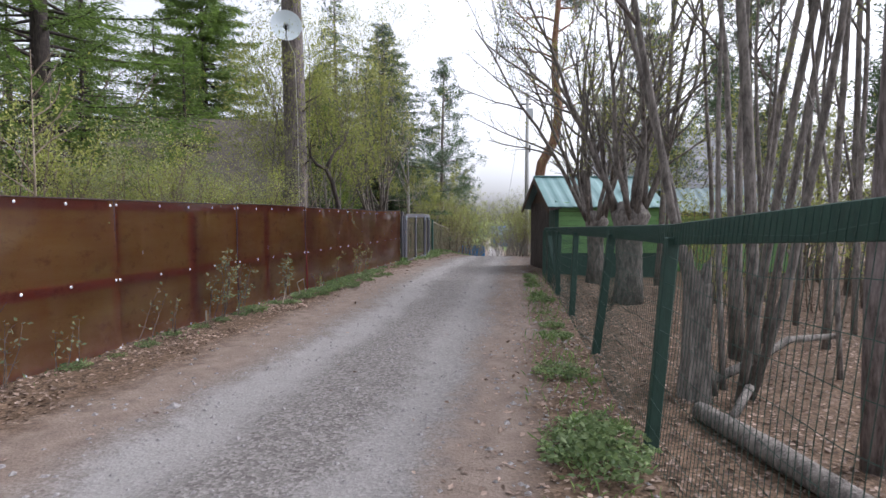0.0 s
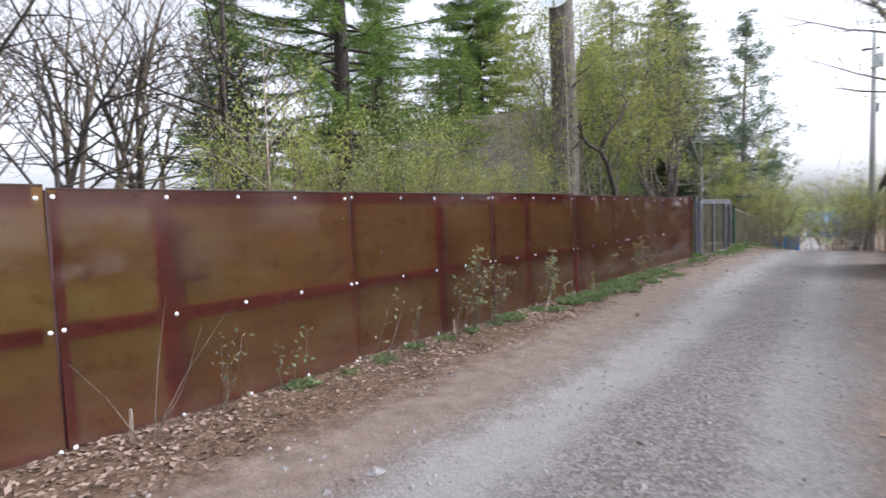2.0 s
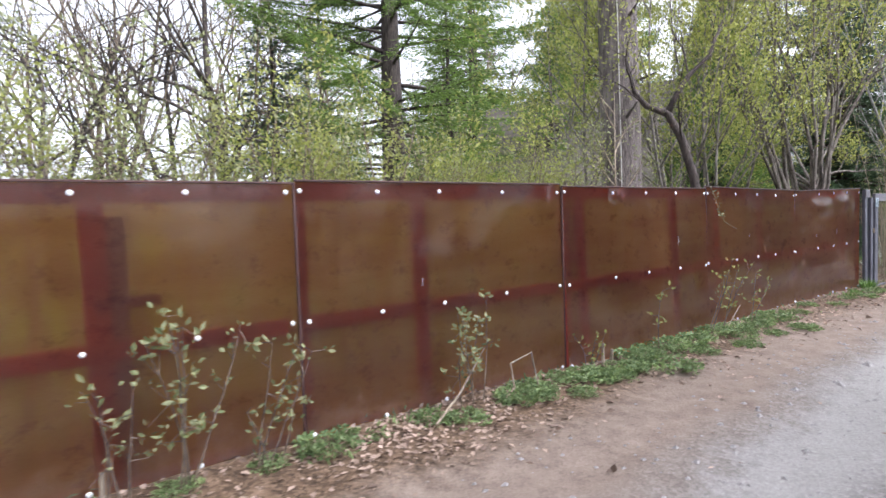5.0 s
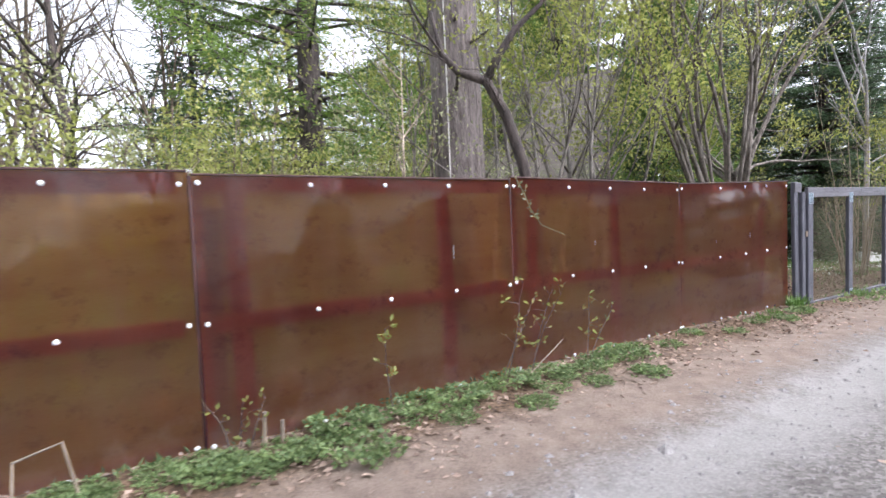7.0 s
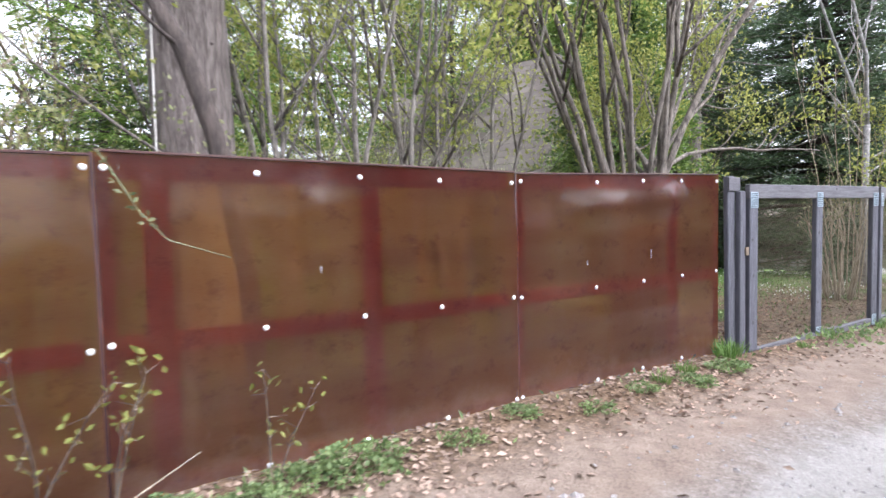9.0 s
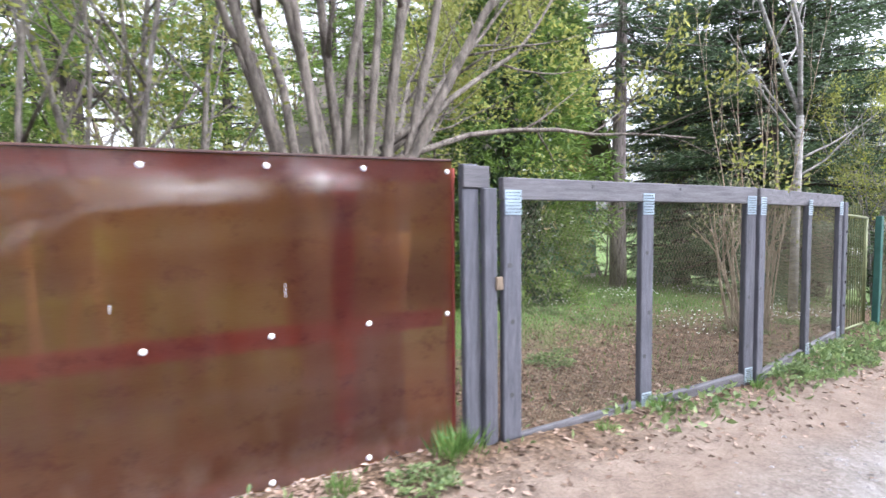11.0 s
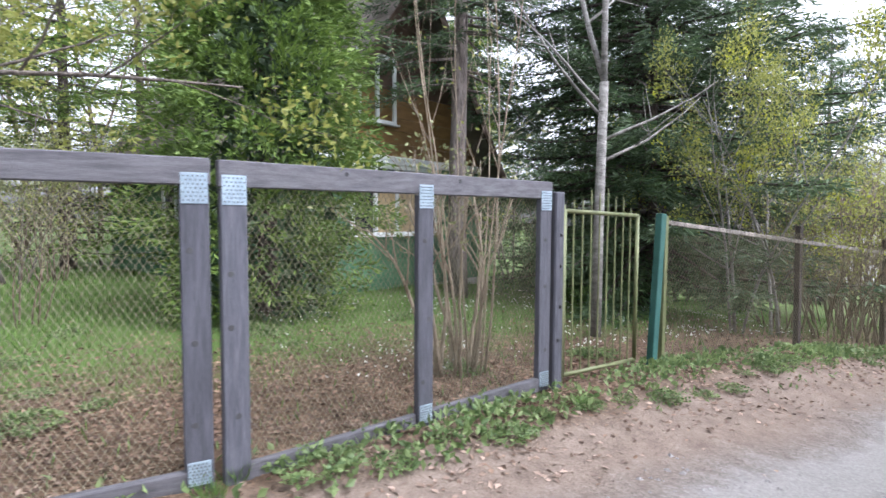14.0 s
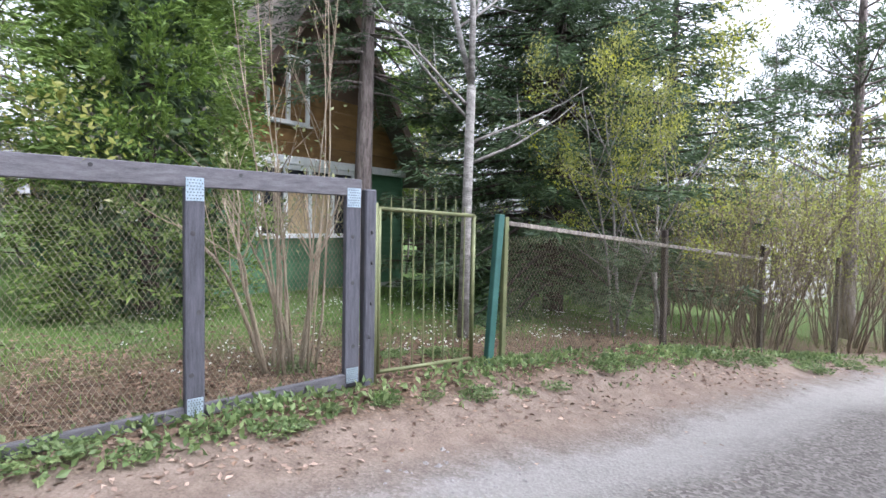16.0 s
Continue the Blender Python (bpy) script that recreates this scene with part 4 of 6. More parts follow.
def chalet():
    """Steep-roofed house behind the shed."""
    t = thing("chalet_house", (7.0, 27.0, -1.0), "steep-roofed house with pale sheet roof and white barge boards", "house")
    x0, x1, y0, y1, zr, ze = 6.9, 15.0, 25.0, 31.0, 5.6, 2.1
    ym = (y0 + y1) / 2
    part("wall", Geo().box((x0 + 0.4, y0 + 0.5, -1.2), (x1 - 0.4, y1 - 0.5, 2.4)), M_WALLGREEN, t)
    for sg in (-1, 1):
        e = ym + sg * 3.3
        for k in range(10):
            a, b = k / 10, (k + 1) / 10 + 0.01
            p = lambda q: (e + (ym - e) * q, ze + (zr - ze) * q + 0.01 * (10 - k))
            (ya, za), (yb, zb) = p(a), p(b)
            part("roof_course", quad_slab((x0, ya, za + 0.03), (x1, ya, za + 0.03), (x1, yb, zb), (x0, yb, zb), 0.03), M_SILVERROOF, t)
        part("barge_board", oriented_box((x0 - 0.02, e, ze - 0.1), (x0 - 0.02, ym, zr - 0.02), 0.24, 0.04, (0, 0, 1), 0.004), M_WHITE, t)
    g = Geo().add([(x0 + 0.3, ym - 2.9, 2.3), (x0 + 0.3, ym + 2.9, 2.3), (x0 + 0.3, ym, 5.7)], t=[[0, 1, 2]])
    part("gable", g, M_WALLGREEN, t)
    part("window", Geo().box((x0 + 0.24, ym - 0.5, 2.6), (x0 + 0.29, ym + 0.5, 3.8)), M_WHITE, t)


chalet()


def far_house(at, size, wall, roof, label):
    x, y, z = at
    w, d, h = size
    t = thing("distant_house", at, label, "house")
    part("wall", Geo().box((x, y, z), (x + w, y + d, z + h)), wall, t)
    part("roof", Geo().add([(x - 0.4, y - 0.4, z + h), (x + w + 0.4, y - 0.4, z + h), (x + w + 0.4, y + d + 0.4, z + h), (x - 0.4, y + d + 0.4, z + h), (x - 0.4, y + d / 2, z + h * 1.7), (x + w + 0.4, y + d / 2, z + h * 1.7)],
                           [[0, 1, 5, 4], [2, 3, 4, 5]], [[0, 4, 3], [1, 2, 5]]), roof, t)
    for k in range(3):
        part("window", Geo().box((x + w * (0.15 + 0.3 * k), y - 0.05, z + h * 0.35), (x + w * (0.30 + 0.3 * k), y - 0.01, z + h * 0.75)), M_GLASS, t)
        part("window", Geo().box((x + w + 0.01, y + d * (0.15 + 0.3 * k), z + h * 0.35), (x + w + 0.05, y + d * (0.30 + 0.3 * k), z + h * 0.75)), M_GLASS, t)


far_house((-16.5, 46, -2.0), (8, 7, 3.0), M_CONCRETE, M_SLATE, "pale house with grey roof behind bare bushes")
far_house((-6.5, 120, -5.0), (7, 6, 2.6), M_BLUE, M_BLUE, "small bright blue building far down the lane")
solo("far_fence", Geo().box((-7.2, 78, -4.4), (-3.4, 78.1, -2.5)), M_BLUE, "blue-grey board fence down the lane", "fence")


# ---- utility pole and wires ----
def utility_pole():
    x, y = 3.7, 34.0
    z = zg(x, y)
    t = thing("utility_pole", (x, y, z), "grey concrete utility pole with white meter box", "utility pole")
    part("shaft", Geo().tube([(x, y, z - 0.3), (x, y, 8.95)], [0.15, 0.10], 8), M_CONCRETE, t, smooth=True)
    part("crossarm", Geo().box((x - 0.45, y - 0.04, 8.2), (x + 0.2, y + 0.04, 8.28), 0.01), M_DARK, t)
    part("meter_box", Geo().box((x - 0.1, y - 0.28, 7.35), (x + 0.35, y - 0.10, 7.95), 0.02), M_WHITE, t)
    part("bracket", Geo().box((x + 0.12, y - 0.06, 5.4), (x + 0.2, y + 0.06, 5.8), 0.01), M_DARK, t)
    for k in range(3):
        part("insulator", Geo().tube([(x - 0.4 + k * 0.16, y, 8.28), (x - 0.4 + k * 0.16, y, 8.42)], [0.03, 0.02], 6), M_WHITE, t)
    for k, (dx, z0) in enumerate(((-0.42, 8.4), (-0.3, 8.3), (-0.36, 7.6))):
        pts = []
        for s in np.linspace(0, 1, 14):
            pts.append((x + dx + 0.35 * s * k * 0.3, y - 42 * s, z0 + 1.2 * s - 1.5 * math.sin(s * math.pi)))
        solo("overhead_wire", Geo().tube(pts, 0.012, 4), M_DARK, "thin black overhead wire strung along the lane", "wire", "overhead wires")
    pts = [(x - 0.35 - 5 * s, y + 60 * s, 8.3 - 4.5 * s - 1.5 * math.sin(s * math.pi)) for s in np.linspace(0, 1, 12)]
    solo("overhead_wire", Geo().tube(pts, 0.012, 4), M_DARK, "thin black overhead wire running downhill", "wire", "overhead wires")


utility_pole()


# ---- trees ----
def unit(v):
    return v / (np.linalg.norm(v) + 1e-9)


def grow(g, tips, p, d, length, r, level, spec):
    """One branch and, from it, its own branches."""
    n = (8, 5, 3)[min(level, 2)]
    pts, rad = [np.array(p, float)], [r]
    d = unit(np.array(d, float))
    for k in range(n):
        d = unit(d + rng.normal(size=3) * spec["wobble"] + np.array([0, 0, spec["rise"] * (1 if level else 0.3)]))
        pts.append(pts[-1] + d * length / n)
        rad.append(r * (1 - (k + 1) / n * (0.75 if level < spec["levels"] else 0.9)))
    g.tube(pts, rad, (8, 6, 4, 3, 3)[min(level, 4)])
    if level >= spec["levels"]:
        tips.append((np.array(pts[1:]), d))
        return
    kids = spec["kids"][level]
    for k in range(kids):
        s = spec["from"] if level == 0 else 0.25
        u = s + (1 - s) * (k + rng.uniform(0, 0.9)) / kids
        i = min(int(u * n), n - 1)
        q = pts[i] + (pts[i + 1] - pts[i]) * (u * n - i)
        axis = unit(pts[i + 1] - pts[i])
        side = unit(np.cross(axis, rng.normal(size=3)))
        ang = radians(spec["angle"] * rng.uniform(0.7, 1.3))
        nd = axis * math.cos(ang) + side * math.sin(ang)
        grow(g, tips, q, nd, length * spec["ratio"] * rng.uniform(0.7, 1.15) * (1.15 - 0.5 * u), rad[i] * 0.6, level + 1, spec)


def leaves_at(tips, per, spread, size, slim=0.5):
    pos, along = [], []
    for pts, d in tips:
        for _ in range(per):
            i = rng.integers(0, len(pts))
            pos.append(pts[i] + rng.normal(size=3) * spread)
            along.append(d * 0.5)
    return Geo().leaves(pos, size, np.array(along) if along else None, slim)


def broadleaf(at, stems, height, r, spec, leaf, per, size, barkm, name, label, category="tree", group="", spread=0.05, tilt=0.15, extra=None, base_spread=0.1):
    z = zg(at[0], at[1]) - 0.05
    t = thing(name, (at[0], at[1], z), label, category, group)
    tips = []
    for k in range(stems):
        g = Geo()
        a = 2 * math.pi * (k + rng.uniform(-0.3, 0.3)) / max(stems, 1)
        o = np.array([math.cos(a), math.sin(a), 0]) * base_spread * (stems > 1)
        d = np.array([math.cos(a) * tilt, math.sin(a) * tilt, 1.0]) if stems > 1 else np.array([rng.normal() * tilt * 0.3, rng.normal() * tilt * 0.3, 1.0])
        grow(g, tips, np.array([at[0], at[1], z]) + o, d, height * rng.uniform(0.8, 1.05), r * rng.uniform(0.7, 1.1), 0, spec)
        part("trunk" if stems == 1 else "stem", g, barkm, t, smooth=True)
    if per:
        part("crown", leaves_at(tips, per, spread, size), leaf, t)
    if extra:
        pick = [tips[i] for i in rng.choice(len(tips), max(1, len(tips) // 5), replace=False)]
        part("blossom", leaves_at(pick, extra, spread * 0.7, size * 1.1), M_YELLOW, t, "yellow-green opening blossom")
    return t


def conifer(at, height, reach, r, mat, barkm, name, label, first=0.12, step=0.32, arms=6, twig=0.16, spray=0.13, droop=0.25, thin=1.0, curve=0.9, group="", per=4, z=None):
    z = (zg(at[0], at[1]) if z is None else z) - 0.1
    t = thing(name, (at[0], at[1], z), label, "tree", group)
    b = np.array([at[0], at[1], z])
    g = Geo()
    hs = np.linspace(0, height, 12)
    bend = rng.normal(size=(12, 2)).cumsum(0) * 0.015
    g.tube(np.stack([b[0] + bend[:, 0], b[1] + bend[:, 1], b[2] + hs], -1), r * (1 - hs / height * 0.92), 9)
    pos, along = [], []
    h = height * first
    while h < height * 0.985:
        s = (h - height * first) / (height * (1 - first))
        ln = reach * max(0.05, (1 - s)) ** curve * (0.75 + 0.25 * min(1, s * 6))
        ph = rng.uniform(0, 6.28)
        lean = droop * rng.uniform(0.6, 1.5)
        for k in range(arms):
            if rng.random() > thin:
                continue
            a = ph + 6.283 * k / arms + rng.normal() * 0.2
            l2 = ln * rng.uniform(0.65, 1.12)
            m = max(4, int(l2 / 0.45))
            u = np.linspace(0, 1, m)
            out = np.array([math.cos(a), math.sin(a)])
            zz = h + rng.uniform(-0.5, 0.5) * step + l2 * (rng.uniform(0.02, 0.24) * u - lean * u ** 1.6 + 0.12 * u ** 4)
            pts = np.stack([b[0] + out[0] * l2 * u, b[1] + out[1] * l2 * u, b[2] + zz], -1)
            g.tube(pts, (0.012 + 0.012 * l2) * (1 - 0.85 * u), 3)
            nt = max(3, int(l2 / twig))
            us = 0.18 + 0.82 * (np.arange(nt) + rng.uniform(0, 1, nt)) / nt
            for w in us:
                p = np.array([np.interp(w, u, pts[:, c]) for c in range(3)])
                for sgn in (-1, 1):
                    tl = (0.15 + 0.28 * l2 * (1 - w * 0.75)) * rng.uniform(0.5, 1.1) * 0.6
                    d = np.array([out[0] * 0.65 - sgn * out[1] * 0.76, out[1] * 0.65 + sgn * out[0] * 0.76, -0.22 + rng.normal() * 0.1])
                    for _ in range(per):
                        e = rng.uniform(0, 1)
                        pos.append(p + d * tl * e + rng.normal(size=3) * (0.035, 0.035, 0.06) - (0, 0, 0.12 * tl * e * e))
                        along.append(d)
        h += step * rng.uniform(0.8, 1.2)
    part("trunk", g, barkm, t, smooth=True)
    part("crown", Geo().leaves(pos, spray, np.array(along) * 0.9, 0.17, 0.0, 0.05), mat, t)
    return t


def moved(ob, x, y, turn, scale, z=None, label=""):
    c = copy_thing(ob, Matrix.Translation((x, y, (zg(x, y) if z is None else z) - 0.1)) @ Matrix.Rotation(turn, 4, "Z") @ Matrix.Scale(scale, 4))
    if label:
        c["label"] = label
    return c


OPEN = dict(levels=3, kids=(7, 4, 3), angle=42, ratio=0.52, wobble=0.10, rise=0.06, **{"from": 0.3})
FINE = dict(levels=3, kids=(7, 4, 3), angle=38, ratio=0.45, wobble=0.09, rise=0.10, **{"from": 0.2})
TALL = dict(levels=2, kids=(9, 4), angle=35, ratio=0.30, wobble=0.03, rise=0.08, **{"from": 0.45})
BUSH = dict(levels=2, kids=(7, 4), angle=32, ratio=0.42, wobble=0.10, rise=0.05, **{"from": 0.2})
GNARL = dict(levels=3, kids=(8, 5, 3), angle=50, ratio=0.55, wobble=0.16, rise=0.03, **{"from": 0.25})

# the large larch-like conifer and firs behind the laminate fence
conifer((-11.6, 16.0), 17, 6.2, 0.46, M_LARCH, M_BARK_DARK, "larch_tree", "large dark-trunked larch with fresh green layers", 0.16, 0.70, 7, 0.14, 0.17, 0.16, 0.80, 0.5, per=17)
fir = conifer((-13.8, 28.2), 18, 4.6, 0.34, M_LARCH, M_BARK_DARK, "fir_tree", "tall bright green fir behind the house", 0.08, 0.40, 8, 0.17, 0.22, 0.22, 0.96, 0.55, per=15)
spruce = conifer((-3.9, 29.4), 12.6, 4.3, 0.21, M_SPRUCE, M_BARK_DARK, "spruce_tree", "dense dark spruce behind the netting fence", 0.06, 0.29, 8, 0.13, 0.15, 0.30, 1.0, 0.7, per=13)
conifer((-5.3, 26.0), 13.0, 2.6, 0.19, M_SPRUCE, M_BARK_PINE, "spruce_tree", "spruce with a bare lower trunk before the house", 0.31, 0.38, 7, 0.15, 0.14, 0.42, 0.85, 0.75, per=11)


def tufted_pine(at, height, reach):
    """Open-crowned pine: uneven limbs that carry round tufts of needles."""
    z = zg(*at) - 0.1
    t = thing("pine_tree", (at[0], at[1], z), "slender pine with an open blue-green crown", "tree")
    b = np.array([at[0], at[1], z])
    g = Geo()
    hs = np.linspace(0, height, 14)
    bend = rng.normal(size=(14, 2)).cumsum(0) * 0.03
    g.tube(np.stack([b[0] + bend[:, 0], b[1] + bend[:, 1], z + hs], -1), 0.2 * (1 - hs / height * 0.9), 9)
    pos, along = [], []
    for k in range(90):
        s = rng.uniform(0, 1) ** 0.95
        h = height * (0.22 + 0.77 * s)
        ln = reach * (1.05 - s) ** 0.7 * rng.uniform(0.45, 1.1) + 0.15
        a = rng.uniform(0, 6.283)
        o = np.array([math.cos(a), math.sin(a), rng.uniform(-0.1, 0.5)])
        u = np.linspace(0, 1, 6)[:, None]
        pts = np.array([b[0] + np.interp(h, hs, bend[:, 0]), b[1] + np.interp(h, hs, bend[:, 1]), z + h]) + o * ln * u + np.array([0, 0, 0.18]) * ln * u ** 2 + rng.normal(size=(6, 3)) * 0.04 * u
        g.tube(pts, 0.035 * (1 - 0.8 * u[:, 0]), 4)
        for _ in range(int(3 + ln * 4)):
            w = rng.uniform(0.4, 1.0)
            c = np.array([np.interp(w, u[:, 0], pts[:, j]) for j in range(3)]) + rng.normal(size=3) * (0.16, 0.16, 0.11) * (0.4 + ln * 0.5)
            d = rng.normal(size=(30, 3)) + (0, 0, 0.5)
            d /= np.linalg.norm(d, axis=1)[:, None]
            pos.extend(c + d * rng.uniform(0.02, 0.22, 30)[:, None])
            along.extend(d)
    part("trunk", g, M_BARK_PINE, t, smooth=True)
    part("crown", Geo().leaves(pos, 0.17, np.array(along), 0.2, 0.0, 0.05), M_BLUEPINE, t)
    return t


pine = tufted_pine((-2.3, 38.5), 14.2, 3.0)


def dish_pine():
    """Bare lower trunk of an old pine that carries a satellite dish."""
    b = np.array((-1.72, 13.82, -0.1))
    t = thing("pine_tree", b, "old grey pine trunk with stub branches", "tree")
    g = Geo()
    hs = np.linspace(0, 11, 16)
    wob = np.stack([0.05 * np.sin(hs * 0.5), 0.04 * np.cos(hs * 0.6), hs], -1) + b
    g.tube(wob, np.interp(hs, [0, 1, 6, 11], [0.36, 0.30, 0.27, 0.17]), 14)
    part("trunk", g, M_BARK_PINE, t, smooth=True)
    for k in range(14):
        st = Geo()
        h = rng.choice([rng.uniform(2.2, 5.6), rng.uniform(7.0, 8.5)])
        a = rng.uniform(0, 6.28)
        o = np.array([math.cos(a), math.sin(a), 0])
        p = b + np.array([0, 0, h]) + o * 0.23
        st.tube([p, p + o * rng.uniform(0.1, 0.45) + np.array([0, 0, rng.uniform(0, 0.25)])], [0.028, 0.012], 5)
        part("branch_stub", st, M_BARK_DARK, t)
    pos, al = [], []
    br = Geo()
    for k in range(26):
        h = rng.uniform(7.0, 11.0)
        a = rng.uniform(0, 6.28)
        o = np.array([math.cos(a), math.sin(a), 0.25])
        l2 = rng.uniform(1.2, 2.6)
        p = b + np.array([0, 0, h])
        br.tube([p, p + o * l2 * 0.5, p + o * l2 + np.array([0, 0, 0.1])], [0.04, 0.03, 0.01], 4)
        for _ in range(260):
            w = rng.uniform(0.3, 1.0)
            pos.append(p + o * l2 * w + rng.normal(size=3) * 0.22)
            al.append(o * 0.3)
    part("limbs", br, M_BARK_ORANGE, t)
    part("crown", Geo().leaves(pos, 0.15, np.array(al), 0.2, 0.3, 0.05), M_PINE, t)
    d = thing("satellite_dish", (-1.6, 13.3, 6.35), "white satellite dish on the pine trunk", "satellite dish")
    c = np.array((-1.66, 13.33, 6.28))
    ax = unit(np.array((0.42, -0.88, 0.16)))
    u = unit(np.cross(ax, (0, 0, 1)))
    w = np.cross(u, ax)
    g = Geo()
    rings, seg = 5, 28
    v = [c - ax * 0.06]
    for i in range(1, rings + 1):
        rr = 0.40 * i / rings
        for j in range(seg):
            an = 6.283185 * j / seg
            v.append(c + (u * math.cos(an) * 0.95 + w * math.sin(an)) * rr + ax * (0.09 * (i / rings) ** 2 - 0.06))
    q = [[1 + (i - 1) * seg + j, 1 + (i - 1) * seg + (j + 1) % seg, 1 + i * seg + (j + 1) % seg, 1 + i * seg + j] for i in range(1, rings) for j in range(seg)]
    g.add(v, q, [[0, 1 + j, 1 + (j + 1) % seg] for j in range(seg)])
    part("reflector", g, M_DISH, d, smooth=True)
    part("feed_arm", Geo().tube([c - w * 0.38 + ax * 0.03, c - w * 0.22 + ax * 0.30], 0.012, 6), M_DARK, d)
    part("receiver", Geo().tube([c - w * 0.24 + ax * 0.26, c - w * 0.16 + ax * 0.34], [0.028, 0.03], 8), M_DARK, d)
    part("mount", Geo().tube([c - ax * 0.05, c - ax * 0.25], 0.03, 6), M_CONCRETE, d)
    pts = [c - w * 0.3 + ax * 0.08, (-1.52, 13.50, 5.6), (-1.49, 13.54, 4.2), (-1.48, 13.55, 2.9), (-1.46, 13.54, 1.6)]
    solo("cable", Geo().tube(pts, 0.007, 5), M_CABLE, "pale cable hanging down the pine trunk", "cable")


dish_pine()


def thuja():
    x, y = -4.75, 22.45
    z = zg(x, y)
    t = thing("thuja_tree", (x, y, z), "dense green thuja with fan-shaped sprays", "tree")
    part("trunk", Geo().tube([(x, y, z - 0.1), (x, y, 7.0)], [0.16, 0.02], 8), M_BARK_DARK, t)
    pos, al = [], []
    H = 7.6
    for k in range(1500):
        h = H * rng.random() ** 0.85
        s = h / H
        rad = 1.44 * (1 - s ** 2.2) * (0.72 + 0.28 * min(1, s * 5)) + 0.08
        a = rng.uniform(0, 6.283)
        rr = rad * rng.uniform(0.72, 1.10) * (1 + 0.12 * math.sin(a * 5 + h * 2))
        o = np.array([math.cos(a), math.sin(a), 0])
        c = np.array([x, y, z + h]) + o * rr
        d0 = unit(o + np.array([0, 0, rng.uniform(-0.35, 0.35)]))
        side = unit(np.cross(d0, rng.normal(size=3)))
        for _ in range(34):
            w, e = rng.normal() * 0.5, rng.uniform(-1.6, 1)
            pos.append(c + d0 * e * 0.16 + side * w * 0.15 + rng.normal(size=3) * 0.02)
            al.append(d0 + side * w * 0.9)
    part("crown", Geo().leaves(pos, 0.115, np.array(al), 0.30, 0.0, 0.1), M_THUJA, t)
    # leaves inside the crown take a darker green that paints in its inner shade
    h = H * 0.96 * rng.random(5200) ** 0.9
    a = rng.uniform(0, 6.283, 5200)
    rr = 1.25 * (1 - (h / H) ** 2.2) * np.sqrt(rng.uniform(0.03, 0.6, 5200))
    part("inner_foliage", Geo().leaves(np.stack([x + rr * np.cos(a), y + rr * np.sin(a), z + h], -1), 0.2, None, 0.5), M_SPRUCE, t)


thuja()

# the old many-stemmed maple at the fence's end
def maple():
    b = np.array((-0.66, 17.72, -0.05))
    t = thing("maple_tree", b, "old many-stemmed grey maple at the fence", "tree")
    g, tips = Geo(), []
    g.tube([b, b + (0, 0, 0.7), b + (0.02, 0.02, 1.35)], [0.36, 0.33, 0.36], 12)
    spec = dict(levels=3, kids=(5, 4, 3), angle=36, ratio=0.42, wobble=0.09, rise=0.07, **{"from": 0.3})
    for k in range(15):
        a = 6.283 * k / 15 + rng.normal() * 0.2
        d = np.array([math.cos(a) * 0.24 - 0.05, math.sin(a) * 0.24 - 0.02, 1.0])
        grow(g, tips, b + np.array([math.cos(a) * 0.18, math.sin(a) * 0.22, 1.15]), d, rng.uniform(4.2, 6.2), rng.uniform(0.024, 0.05), 0, spec)
    low = dict(spec, rise=0.05, wobble=0.10, kids=(6, 4, 3))
    for d, ln, z in (((-0.5, 1.0, 0.50), 3.0, 1.75), ((-0.6, 1.0, 0.48), 3.4, 1.85), ((-0.85, 1.0, 0.42), 3.6, 1.8), ((-0.25, 1.0, 0.5), 3.2, 1.9), ((-0.6, 1.0, 0.6), 3.6, 1.9), ((-0.9, 1.0, 0.45), 3.4, 1.85), ((-0.15, 1.0, 0.75), 3.0, 1.95), ((-1.1, 0.9, 0.7), 3.2, 1.9)):
        grow(g, tips, b + np.array([0, 0.25, z - 0.05]), d, ln, 0.027, 0, low)
    part("trunk", g, M_BARK_MAPLE, t, smooth=True)
    part("crown", leaves_at(tips, 15, 0.09, 0.055), M_SPRING, t)


maple()

# young trees with opening leaves behind the laminate fence
stand = [(-1.5, 14.6), (-2.2, 14.9), (-1.4, 15.4), (-1.5, 16.2), (-2.2, 16.7), (-2.9, 14.1)]
protos = [broadleaf(stand[k], 3, 6.1, 0.038, dict(FINE, wobble=0.06), M_SPRING, 24, 0.058, M_BARK_GREY, "young_maple", "thin-stemmed young maple with yellow-green leaves", "tree", "saplings behind the fence", 0.13, 0.08, None, 0.25) for k in range(3)]
for k, (x, y) in enumerate(stand[3:]):
    moved(protos[k % 3], x, y, rng.uniform(0, 6.28), rng.uniform(0.85, 1.12))

